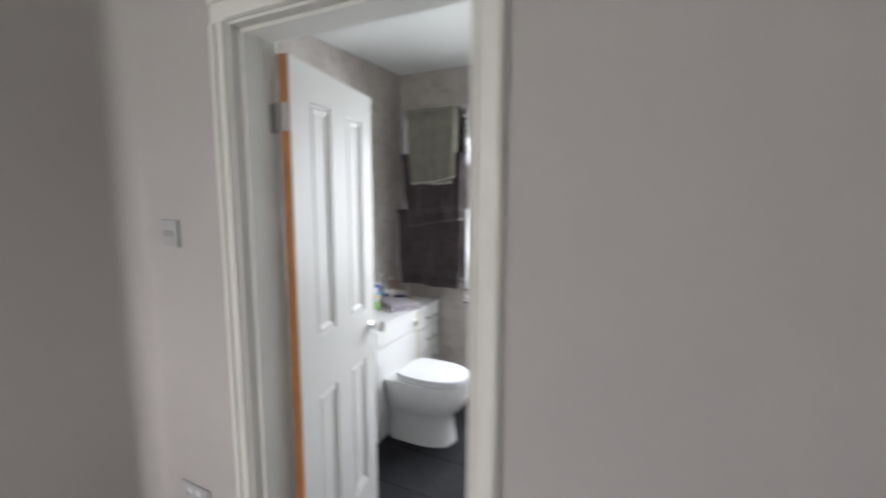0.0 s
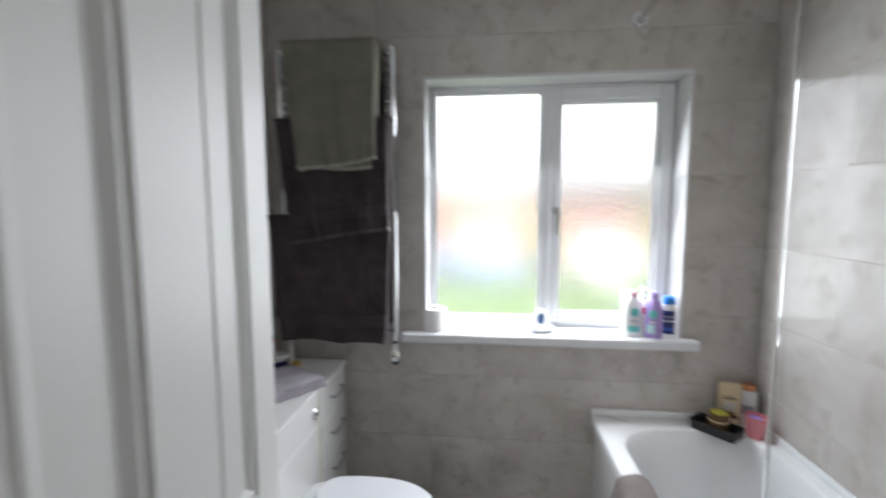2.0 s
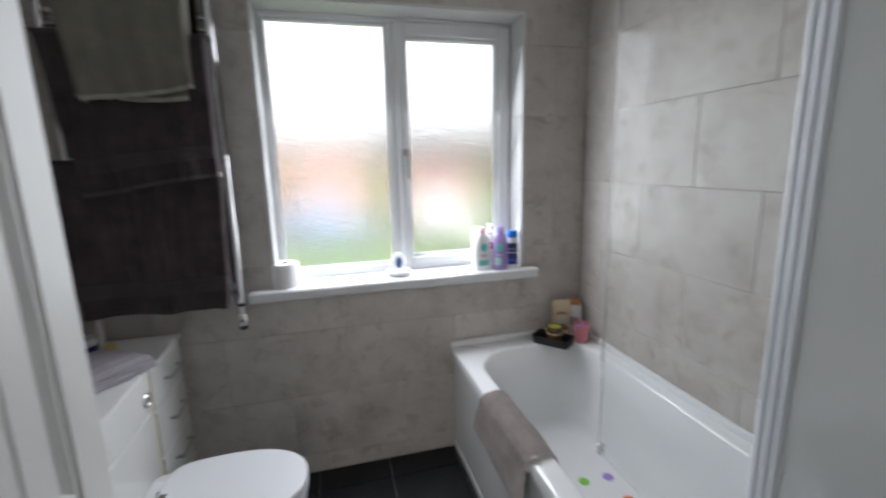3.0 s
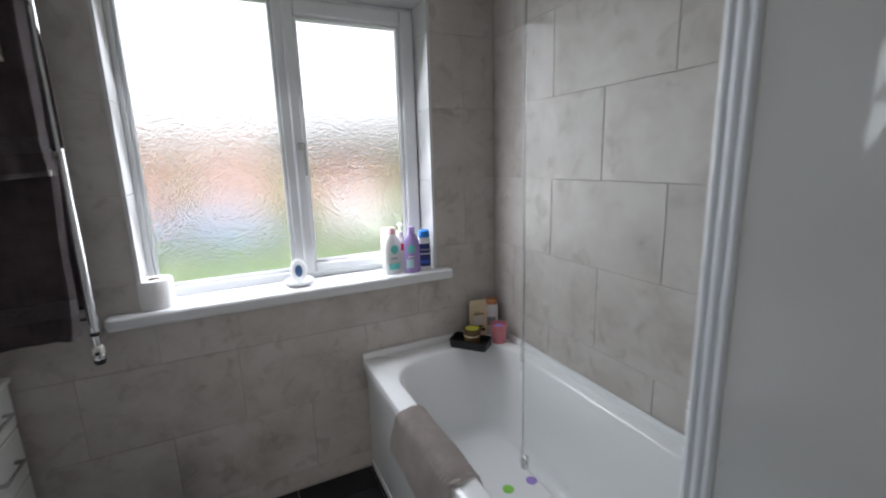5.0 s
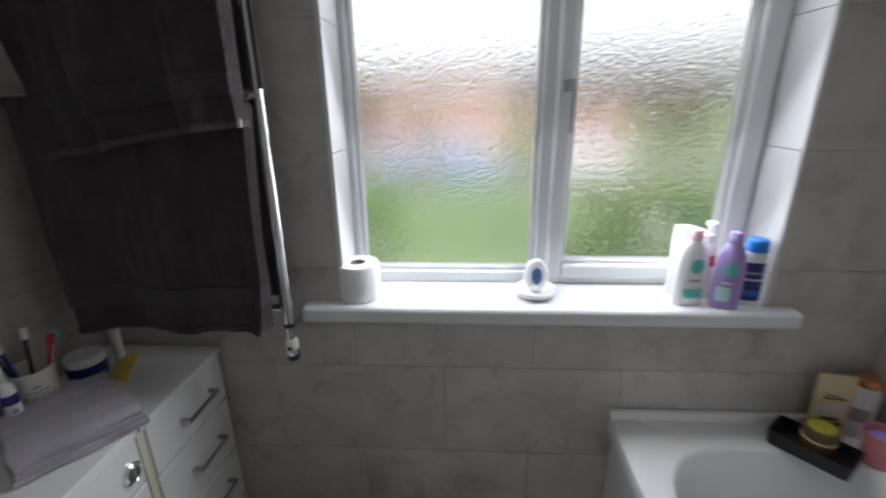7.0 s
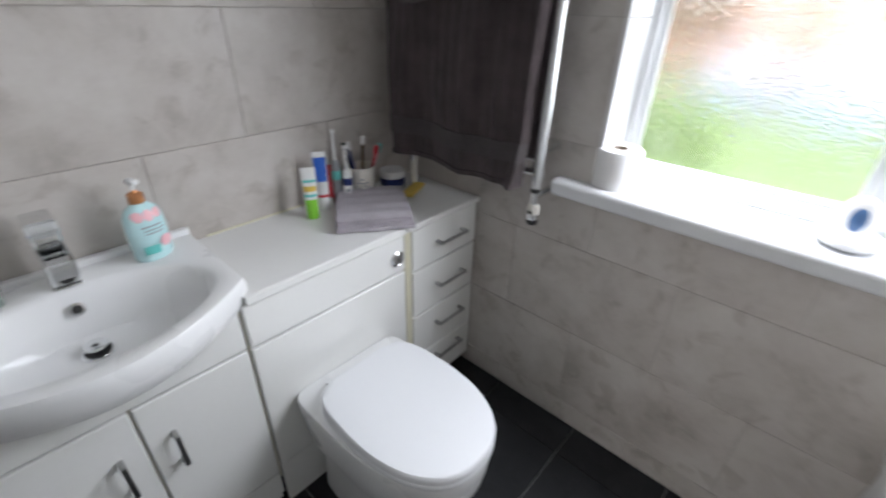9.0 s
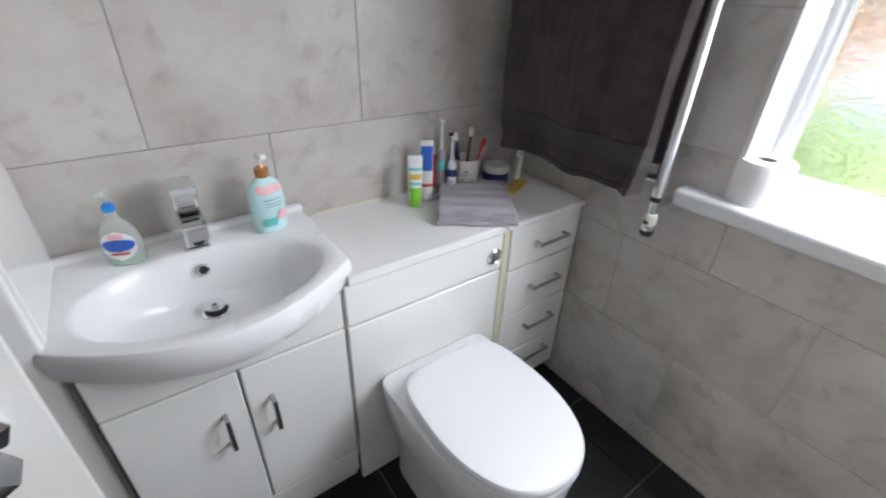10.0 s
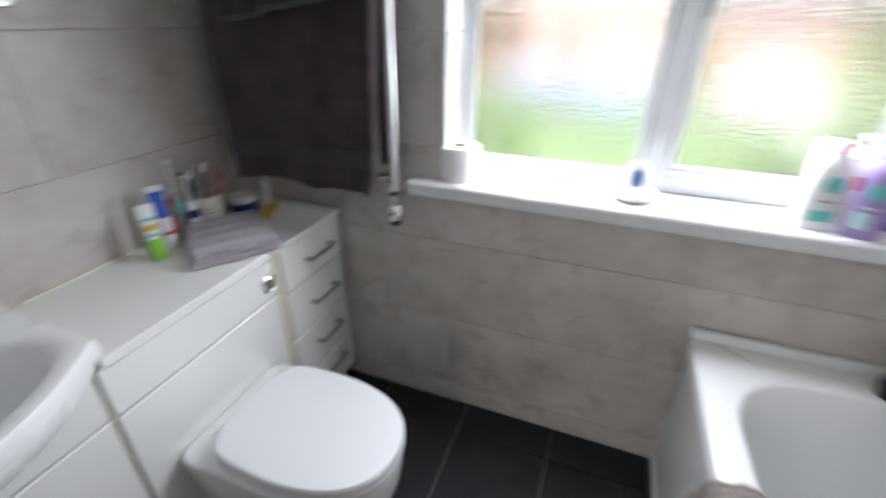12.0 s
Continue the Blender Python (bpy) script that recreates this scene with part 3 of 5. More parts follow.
part("wall_profile", upright_slab(SA - Vector((0, 0.0)), SA + (SB - SA).normalized() * 0.03, SZ0 - 0.003, SZ1, 0.03), M_PLASTIC, screen)
part("glass_panel", upright_slab(SA, SB, SZ0 + 0.004, SZ1, 0.006, 0.028, 0.03), M_SATIN, screen, "satin obscured glass panel")
g = part("glass_panel", upright_slab(SB, SC, SZ0 + 0.006, SZ1, 0.006, 0.02, 0.0), M_SCREEN, screen, "clear glass panel")
dA, dB = (SB - SA).normalized(), (SC - SB).normalized()
for c, r in ((SB - dA * 0.024, 0.008), (SB - dA * 0.007, 0.009), (SB + dB * 0.01, 0.008)):
    part("hinge_profile", lathe([(0.001, SZ0 - 0.004), (r, SZ0 - 0.004), (r, SZ1 + 0.002), (0.001, SZ1 + 0.002)], 14, at=(c.x, c.y, 0)), M_PLASTIC, screen, "white ribbed hinge profile", smooth=True)
part("seal", upright_slab(SC, SC + dB * 0.005, SZ0 + 0.006, SZ1, 0.009), M_SCREEN, screen)
bm = lathe([(0.004, 0), (0.011, 0.002), (0.011, 0.03), (0.004, 0.032)], 12, at=(SC.x, SC.y - 0.012, SZ0 - 0.028 + 0.03))
part("foot", bm, M_CHROME, screen)

rail = thing("curtain_rail", (-0.09, YW, 2.197), 0, "chrome shower curtain rail fixed between the walls", "curtain rail")
part("rail", tube([(0, -0.004, 0), (0, YE - YW + 0.004, 0)], 0.0125, 16), M_CHROME, rail, smooth=True)
for y, s in ((0, -1), (YE - YW, 1)):
    bm = lathe([(0.001, 0), (0.032, 0), (0.032, 0.006), (0.02, 0.012), (0.017, 0.03), (0.0125, 0.03)], 22)
    bmesh.ops.transform(bm, matrix=Matrix.Translation((0, y, 0)) @ Matrix.Rotation(radians(90 * -s), 4, "X"), verts=bm.verts)
    part("flange", bm, M_CHROME, rail, smooth=True)

# ---- vanity run ----
FX = -1.355    # cabinet fronts
TOPZ = 0.735


def pull(parent, at, along, length, out=0.028, label="dark chrome bar handle", mat=M_STEEL):
    """A square-section bow handle that stands off towards +x."""
    x, y, z = at
    h = length / 2
    bm = bmesh.new()
    if along == "z":
        add_box(bm, x + out - 0.006, x + out, y - 0.005, y + 0.005, z - h, z + h, 0.0015)
        for s in (-1, 1):
            add_box(bm, x, x + out - 0.004, y - 0.005, y + 0.005, z + s * h - (0.01 if s > 0 else 0), z + s * h + (0.01 if s < 0 else 0), 0.0015)
    else:
        add_box(bm, x + out - 0.006, x + out, y - h, y + h, z - 0.005, z + 0.005, 0.0015)
        for s in (-1, 1):
            add_box(bm, x, x + out - 0.004, y + s * h - (0.01 if s > 0 else 0), y + s * h + (0.01 if s < 0 else 0), z - 0.005, z + 0.005, 0.0015)
    return part("handle", bm, mat, parent, label)


VY0, VY1 = 1.735, 2.208
van = thing("vanity_cabinet", (0, 0, 0), 0, "white gloss basin cabinet with two doors", "cabinet")
bm = box(XL + 0.002, FX - 0.02, VY0, VY1, 0.1, 0.596, 0.001)
add_box(bm, XL + 0.002, FX - 0.02, VY0, VY0 + 0.016, 0.597, 0.70)
add_box(bm, XL + 0.002, FX - 0.02, VY1 - 0.016, VY1, 0.597, 0.70)
part("body", bm, M_EDGE, van, "yellowed carcass edge")
part("fascia", box(FX - 0.019, FX, VY0 + 0.002, VY1 - 0.002, 0.604, 0.705, 0.003), M_UNIT, van)
part("plinth", box(FX - 0.05, FX - 0.032, VY0, VY1, 0.0, 0.098, 0.001), M_UNIT, van)
part("plinth_trim", box(FX - 0.019, FX - 0.002, VY0 + 0.002, VY1 - 0.002, 0.062, 0.148, 0.003), M_UNIT, van)
for a, b, hy in ((VY0 + 0.002, 1.968, 1.925), (1.973, VY1 - 0.002, 2.022)):
    d = part("door", box(FX - 0.018, FX, a, b, 0.154, 0.598, 0.004, 3), M_UNIT, van)
    pull(d, (FX, hy, 0.455), "z", 0.092)

WY0, WY1 = 2.213, 2.694
wcu = thing("toilet_unit", (0, 0, 0), 0, "white gloss toilet cistern cabinet", "cabinet")
part("body", box(XL + 0.002, FX - 0.02, WY0, WY1, 0.1, TOPZ - 0.018, 0.001), M_EDGE, wcu, "yellowed carcass edge")
part("cistern_panel", box(FX - 0.018, FX, WY0 + 0.002, WY1 - 0.002, 0.598, TOPZ - 0.022, 0.004, 3), M_UNIT, wcu)
part("lower_panel", box(FX - 0.018, FX, WY0 + 0.002, WY1 - 0.002, 0.172, 0.592, 0.004, 3), M_UNIT, wcu)
part("plinth", box(FX - 0.022, FX - 0.005, WY0 + 0.002, WY1 - 0.002, 0.0, 0.166, 0.003), M_UNIT, wcu)
fl = part("flush_button", lathe([(0.001, 0), (0.024, 0), (0.024, 0.005), (0.019, 0.009), (0.017, 0.007), (0.001, 0.007)], 28), M_CHROME, wcu, "round chrome flush button", smooth=True)
fl.matrix_local = pose(FX, 2.66, 0.648, 0, 90, 0)
part("button_half", box(-0.012, 0.012, 0.001, 0.012, 0.006, 0.01, 0.002), M_CHROME, fl)

wt = thing("worktop", (0, 0, 0), 0, "white laminate worktop over the toilet unit", "worktop")
part("board", box(XL + 0.001, FX + 0.006, WY0 + 0.012, WY1 - 0.001, TOPZ - 0.017, TOPZ + 0.004, 0.003), M_TOP, wt)
part("edge_band", box(FX + 0.0065, FX + 0.0085, WY0 + 0.012, WY1 - 0.001, TOPZ - 0.016, TOPZ + 0.002, 0.0008), M_UNIT, wt)
part("sealant", box(XL + 0.0005, XL + 0.006, WY0 + 0.07, WY1 - 0.001, TOPZ + 0.0035, TOPZ + 0.009, 0.002), M_EDGE, wt, "thin line of aged white sealant")

CY0, CY1 = 2.70, 3.026
dr = thing("drawer_unit", (0, 0, 0), 0, "narrow white gloss four-drawer bathroom unit", "drawer unit")
part("body", box(XL + 0.002, FX - 0.02, CY0, CY1, 0.06, TOPZ - 0.018, 0.001), M_EDGE, dr, "yellowed carcass edge")
part("filler_strip", box(FX - 0.02, FX - 0.006, CY0, CY0 + 0.022, 0.06, TOPZ - 0.018, 0.001), M_EDGE, dr, "yellowed filler strip")
part("top", box(XL + 0.001, FX + 0.008, CY0 - 0.0005, CY1, TOPZ - 0.017, TOPZ, 0.003), M_TOP, dr)
zs = (0.052, 0.216, 0.392, 0.568, TOPZ - 0.02)
for k in range(4):
    d = part("drawer", box(FX - 0.018, FX, CY0 + 0.024, CY1 - 0.004, zs[k] + 0.003, zs[k + 1] - 0.003, 0.004, 3), M_UNIT, dr)
    pull(d, (FX, 2.888, (0.172, 0.322, 0.484, 0.642)[k]), "y", 0.13, label="brushed steel bar handle")

tc = thing("tall_cabinet", (0, 0, 0), 0, "tall white cabinet beside the basin", "cabinet")
part("body", box(XL + 0.002, -1.40, YB + 0.004, 1.722, 0.0, 2.05, 0.002), M_UNIT, tc)
part("door", box(-1.399, -1.378, YB + 0.006, 1.72, 0.1, 2.045, 0.007, 3), M_UNIT, tc)

# ---- mirror ----
mir = thing("wall_mirror", (XL, 2.19, 1.312), 0, "frameless wall mirror with a slim steel ledge", "mirror")
part("glass", box(0.001, 0.007, -0.285, 0.285, 0.02, 0.62, 0.0015), material("mirror_silver", (0.9, 0.92, 0.91), 0.02, metal=1.0, vary=0.005), mir)
part("ledge", box(0.001, 0.022, -0.29, 0.29, 0.0, 0.014, 0.003), M_STEEL, mir)

# ---- washbasin ----
basin = thing("washbasin", (-1.445, 1.975, 0.772), 0, "white ceramic washbasin with a bowed front", "washbasin")
NB = 96


def basin_outline(s, z):
    pts = []
    for i in range(NB):
        a = 2 * math.pi * i / NB
        dx, dy = math.cos(a), math.sin(a)
        lo, hi = 0.0, 0.6
        for _ in range(24):
            m = (lo + hi) / 2
            x, y = dx * m, dy * m
            front = 0.062 + 0.128 * max(0, math.cos(math.pi * y / 0.56)) ** 0.9
            ok = x > XL + 0.001 + 1.445 and abs(y) < 0.269 and x < front
            lo, hi = (m, hi) if ok else (lo, m)
        pts.append((dx * lo * s, dy * lo * s, z))
    return pts


def basin_bowl(s, z, sh=0.0):
    return [(0.143 * s * math.cos(2 * math.pi * i / NB) + sh, 0.222 * s * math.sin(2 * math.pi * i / NB), z) for i in range(NB)]


rings = [basin_outline(0.80, -0.094), basin_outline(0.89, -0.083), basin_outline(0.95, -0.068), basin_outline(0.985, -0.048), basin_outline(0.998, -0.03), basin_outline(1.0, -0.016), basin_outline(0.993, -0.006), basin_outline(0.98, -0.001), basin_outline(0.96, 0.0),
         basin_bowl(1.06, 0.0), basin_bowl(1.02, -0.004), basin_bowl(0.985, -0.014), basin_bowl(0.93, -0.05), basin_bowl(0.83, -0.085, -0.012), basin_bowl(0.62, -0.112, -0.035), basin_bowl(0.3, -0.124, -0.062), basin_bowl(0.13, -0.127, -0.07)]
part("bowl", loft(rings, cap0=False), M_CERAMIC, basin, smooth=True)
bm = box(XL + 1.445 + 0.001, XL + 1.445 + 0.024, -0.268, 0.268, -0.004, 0.014, 0.006, 3)
part("back_ledge", bm, M_CERAMIC, basin)
bm = lathe([(0.001, 0.0), (0.03, 0.0), (0.03, 0.003), (0.026, 0.005)], 26, at=(-0.07, 0, -0.127))
# Dark disc: the shade of the gap below the plug is its colour.
bw = lathe([(0.001, 0.0), (0.0245, 0.0), (0.0245, 0.0022), (0.001, 0.0026)], 24, at=(-0.07, 0, -0.1218))
part("waste_shade_disc", bw, M_BLACKMETAL_SHADE, basin, "dark disc painted as shade under the plug")
part("waste_ring", bm, M_CHROME, basin, smooth=True)
bm = lathe([(0.001, 0.0), (0.021, 0.0), (0.0225, 0.004), (0.021, 0.008), (0.001, 0.011)], 26, at=(-0.07, 0, -0.111))
part("plug", bm, M_CHROME, basin, "chrome click-clack plug", smooth=True)
ov = part("overflow", lathe([(0.006, 0.0), (0.0145, 0.0), (0.0145, 0.003), (0.009, 0.004), (0.008, 0.0)], 22), M_CHROME, basin, "chrome overflow ring", smooth=True)
ov.matrix_local = pose(-0.126, 0.0, -0.044, 0, 76, 0)
# Black disc paints the shade inside the overflow opening.
part("hole", lathe([(0.001, 0.0042), (0.0095, 0.0042), (0.0095, 0.0046), (0.001, 0.0047)], 18), M_BLACKMETAL_SHADE, ov)

tap = thing("basin_mixer_tap", (-1.612, 1.98, 0.772), 0, "square chrome basin mixer tap", "tap")
part("base_ring", box(-0.024, 0.028, -0.025, 0.025, 0.0, 0.005, 0.002), M_CHROME, tap)
bm = box(-0.022, 0.026, -0.0235, 0.0235, 0.005, 0.118, 0.006, 3)
part("body", bm, M_CHROME, tap)
bm = loft([rounded_rect(0.02, 0.06, -0.0225, 0.0225, 0.005, 0.0, 4), rounded_rect(0.02, 0.1, -0.0225, 0.0225, 0.005, 0.014, 4), rounded_rect(0.02, 0.104, -0.0225, 0.0225, 0.005, 0.048, 4), rounded_rect(0.022, 0.101, -0.02, 0.02, 0.005, 0.051, 4)])
bmesh.ops.transform(bm, matrix=Matrix.Translation((0, 0, 0.056)) @ Matrix.Rotation(radians(8), 4, "Y"), verts=bm.verts)
sp = part("spout", bm, M_CHROME, tap)
part("aerator", lathe([(0.001, -0.004), (0.011, -0.004), (0.012, 0.0), (0.012, 0.014)], 18, at=(0.088, 0, 0.05)), M_BLACKMETAL_SHADE, sp, "dark aerator under the spout")
part("cartridge_collar", lathe([(0.019, 0.117), (0.019, 0.125), (0.001, 0.125)], 22), M_STEEL, tap)
bm = loft([rounded_rect(-0.024, 0.05, -0.024, 0.024, 0.006, 0.0, 4), rounded_rect(-0.026, 0.056, -0.0245, 0.0245, 0.006, 0.012, 4), rounded_rect(-0.026, 0.058, -0.0245, 0.0245, 0.006, 0.028, 4), rounded_rect(-0.022, 0.054, -0.021, 0.021, 0.006, 0.032, 4)])
bmesh.ops.transform(bm, matrix=Matrix.Translation((0, 0, 0.123)) @ Matrix.Rotation(radians(-3), 4, "Y"), verts=bm.verts)
part("lever", bm, M_CHROME, tap)

# ---- toilet ----
toilet = thing("toilet", (FX + 0.001, 2.453, 0), 0, "white back-to-wall toilet with the lid closed", "toilet")


def seat_outline(s, z, back=0.064, front=0.489, half=0.165, hb=0.15, n=72, sq=0.36):
    """A rounded D: square corners at the hinge, an ellipse at the front."""
    pts = []
    for i in range(n):
        a = 2 * math.pi * i / n
        c, q = math.cos(a), math.sin(a)
        mid = back + 0.40 * (front - back)
        if c >= 0:
            x, y = mid + (front - mid) * (c ** 0.86), half * math.copysign(abs(q) ** 0.84, q)
        else:
            x = mid - (mid - back) * (abs(c) ** sq)
            w = half + (hb - half) * ((mid - x) / (mid - back)) ** 1.6
            y = w * math.copysign(abs(q) ** sq, q)
        cx = (back + front) / 2
        pts.append((cx + (x - cx) * s, y * s, z))
    return pts


rings = [seat_outline(1, z, 0.0, f, h, w, sq=q) for z, f, h, w, q in (
    (0.0, 0.405, 0.135, 0.138, 0.3), (0.012, 0.403, 0.134, 0.138, 0.3), (0.1, 0.392, 0.126, 0.132, 0.3), (0.178, 0.386, 0.122, 0.13, 0.3), (0.19, 0.392, 0.126, 0.134, 0.3),
    (0.205, 0.422, 0.142, 0.148, 0.32), (0.23, 0.45, 0.156, 0.162, 0.33), (0.27, 0.47, 0.165, 0.17, 0.33), (0.32, 0.479, 0.17, 0.174, 0.28), (0.36, 0.482, 0.172, 0.176, 0.22), (0.385, 0.482, 0.172, 0.177, 0.2))]
rings += [seat_outline(0.99, 0.394, 0.0, 0.482, 0.172, 0.177, sq=0.2), seat_outline(0.96, 0.396, 0.0, 0.482, 0.172, 0.177, sq=0.2)]
part("pan", loft(rings), M_CERAMIC, toilet, smooth=True)
part("seat", loft([seat_outline(0.985, 0.396), seat_outline(1.0, 0.4), seat_outline(1.0, 0.408), seat_outline(0.985, 0.412)]), M_SEAT, toilet, smooth=True)
part("lid", loft([seat_outline(0.98, 0.4135), seat_outline(1.0, 0.417), seat_outline(1.002, 0.428), seat_outline(0.993, 0.4345), seat_outline(0.975, 0.4385), seat_outline(0.9, 0.4398), seat_outline(0.5, 0.4404), seat_outline(0.2, 0.4407), seat_outline(0.05, 0.4408)]), M_SEAT, toilet, smooth=True)
for s in (-1, 1):
    bm = tube([(0.052, s * 0.08 - 0.015, 0.407), (0.052, s * 0.08 + 0.015, 0.407)], 0.009, 14)
    part("hinge", bm, M_SEAT, toilet, smooth=True)
for s in (-1, 1):
    bm = lathe([(0.001, 0), (0.009, 0), (0.007, 0.004), (0.001, 0.005)], 14)
    c = part("bolt_cap", bm, M_CHROME, toilet)
    c.matrix_local = pose(0.14, s * 0.118, 0.045, -90 * s, 0, 0)

# ---- towel radiator ----
rad = thing("towel_radiator", (0, 0, 0), 0, "chrome ladder towel radiator on the tiled wall", "radiator")
RX0, RX1, RY = -1.583, -1.098, 2.945
for x in (RX0, RX1):
    part("upright", tube([(x, RY, 0.86), (x, RY, 2.10)], 0.015, 18), M_CHROME, rad, smooth=True)
for k, z in enumerate((0.90, 0.94, 0.98, 1.02, 1.06, 1.20, 1.24, 1.28, 1.32, 1.36, 1.52, 1.56, 1.60, 1.64, 1.68, 1.84, 1.88, 1.95, 1.99, 2.03, 2.07)):
    part("rung", tube([(RX0, RY + 0.002, z), ((RX0 + RX1) / 2, RY + 0.001, z), (RX1, RY + 0.002, z)], 0.011, 12), M_CHROME, rad, smooth=True)
for x in (RX0, RX1):
    for z in (0.96, 1.99):
        part("bracket", tube([(x, RY, z), (x, YW + 0.001, z)], 0.011, 12), M_CHROME, rad, smooth=True)
for x, wide in ((RX0, 0.0), (RX1, 1.0)):
    bm = tube([(x, RY, 0.862), (x, RY, 0.835), (x, RY, 0.80 if wide else 0.825)], 0.011, 14)
    tube([(x, RY, 0.835), (x, YW + 0.001, 0.835)], 0.009, 12, bm=bm)
    part("valve", bm, M_CHROME, rad, smooth=True)
    if not wide:
        continue
    bm = lathe([(0.001, -0.06), (0.013, -0.06), (0.016, -0.052), (0.0165, -0.012), (0.014, 0.0), (0.001, 0.0)], 18, at=(x, RY, 0.80 + 0.012))
    v = part("valve_cap", bm, M_CREAM, rad, "cream valve cap with a dark end", smooth=True)
    part("end", lathe([(0.001, -0.0605), (0.0135, -0.0605), (0.0168, -0.052), (0.0168, -0.043), (0.0162, -0.042)], 18, at=(x, RY, 0.812)), M_BLACKMETAL_SHADE, v, smooth=True)
    part("mark", box(x - 0.006, x + 0.006, RY - 0.0185, RY - 0.0155, 0.786, 0.796, 0.001), M_BLACKMETAL_SHADE, v)
    part("collar", lathe([(0.012, 0), (0.0135, 0.002), (0.0135, 0.012), (0.012, 0.014)], 16, at=(x, RY, 0.846)), M_BLACKMETAL_SHADE, rad, "black valve collar")
    bm = lathe([(0.0168, 0), (0.0172, 0.002), (0.0172, 0.014), (0.0168, 0.016)], 18, at=(x, RY, 0.768))
    part("band", bm, M_CHROME, v, smooth=True)


def hung_towel(name, x0, x1, ztop, zfront, zback, yf, label, mat, seed, skew=0.0, group="", bands=(), hem=None, waves=0.045, tag=False, stray=0.0):
    """A towel folded over a rung: front fall, rounded top, back fall behind the bars."""
    t = thing(name, ((x0 + x1) / 2, RY, ztop), 0, label, "towel", group)
    w = x1 - x0
    yb = RY - 0.004

    def shape(u, v, off=0.0):
        # u: 0 front hem .. 0.62 top .. 1 back hem ; v across
        x = -w / 2 + w * v
        if u < 0.6:
            f = u / 0.6
            z = (zfront - ztop) * (1 - f)
            hang = 1 - f
            fold = waves * (math.sin(v * 14 + seed + 1.6 * hang) * 0.6 + noise.noise((v * 5, hang * 1.6, seed)) * 1.1) * (0.25 + hang)
            fold = min(0.004, fold - 0.006) + 0.004 * math.sin(v * 31 + seed * 3) * hang
            c = max(0.0, (abs(v - 0.5) - 0.472) / 0.028)
            fold = fold * (1 - c) + 0.5 * (RY - 0.02 - yf) * c * c * (3 - 2 * c)
            y = yf - off * (1 - c) + fold - 0.006 * math.sin(min(1, f * 1.0) * math.pi)
            x += hang * (0.045 * (1 - v) - 0.028 * v) + 0.012 * hang * noise.noise((hang * 3, v * 2, seed + 9)) + skew * hang * 0.02
            z += skew * hang * 0.05 * (v - 0.5) + 0.006 * hang * math.sin(v * 5 + seed)
        elif u < 0.7:
            f = (u - 0.6) / 0.1
            y = yf - off + (yb - yf + off) * f
            z = 0.012 * math.sin(f * math.pi)
        else:
            f = (u - 0.7) / 0.3
            y = yb
            z = (zback - ztop) * f
            x += stray * v * math.sin(min(1.0, f * 2.2) * math.pi * 0.5)
        return (x, y - RY, z)

    part("cloth", sheet(60, 44, shape, 0.007), mat, t, smooth=True)
    for z0, z1 in bands:
        f0, f1 = 0.6 * (1 - (z0 - ztop) / (zfront - ztop)), 0.6 * (1 - (z1 - ztop) / (zfront - ztop))
        lo, hi = min(f0, f1), max(f0, f1)
        part("border", sheet(4, 44, lambda u, v: shape(lo + (hi - lo) * u, v, 0.0045), 0.004), M_DARKBAND, t, "flat woven border stripe", smooth=True)
    h = hem or M_SAGEHEM
    part("hem", sheet(3, 44, lambda u, v: shape(0.016 * u, v, 0.005), 0.0045), h, t, "stitched hem", smooth=True)
    if tag:
        x, y, z = shape(0.004, 0.985, 0.012)
        part("corner_tag", box(x - 0.022, x + 0.004, y - 0.006, y, z - 0.003, z + 0.014, 0.002), M_CREAM, t, "turned pale corner")
    return t


hung_towel("bath_towel", -1.64, -1.093, 1.40, 0.868, 0.95, RY - 0.058, "charcoal grey terry bath towel with a woven border", M_DARKTOWEL, 1.3, bands=((0.935, 0.985),), hem=M_DARKTOWEL, group="towels on the radiator")
hung_towel("bath_towel", -1.58, -1.09, 1.80, 1.318, 1.42, RY - 0.09, "charcoal grey terry bath towel with a woven border", M_DARKTOWEL, 4.1, tag=True, skew=1.0, stray=0.010, bands=((1.385, 1.43),), hem=M_HEM, group="towels on the radiator")
hung_towel("hand_towel", -1.525, -1.13, 2.095, 1.605, 1.7, RY - 0.128, "sage green terry towel folded over the top rail", M_GREENTOWEL, 7.7, skew=1.1, group="towels on the radiator", waves=0.008)
hung_towel("flannel", -1.52, -1.128, 2.088, 1.592, 1.72, RY - 0.114, "sage green terry towel, folded layer beneath", M_GREENTOWEL, 7.7, skew=0.1, group="towels on the radiator", waves=0.008)

# ---- outdoors, seen through the obscured glass ----
M_LAWN = material("lawn_grass", (0.058, 0.092, 0.032), 0.95, vary=0.3, scale=0.6, fine=20, bump=0.5)
M_HEDGE = material("hedge_leaves", (0.05, 0.085, 0.022), 0.9, vary=0.4, scale=3, fine=25)
M_BRICK = material("red_brick", (0.20, 0.105, 0.08), 0.9, vary=0.2, scale=0.8, fine=12)
M_ROOF = material("brown_roof_tiles", (0.11, 0.07, 0.055), 0.85, vary=0.2, scale=1.5, fine=9)
M_CARW = material("white_car_paint", (0.26, 0.26, 0.28), 0.55, vary=0.02)
M_CARB = material("blue_grey_car_paint", (0.12, 0.17, 0.26), 0.2, vary=0.02, coat=0.5)
M_TYRE = material("black_tyre", (0.02, 0.02, 0.02), 0.8)
M_WINDARK = material("dark_house_glass", (0.05, 0.06, 0.07), 0.1, vary=0.1)
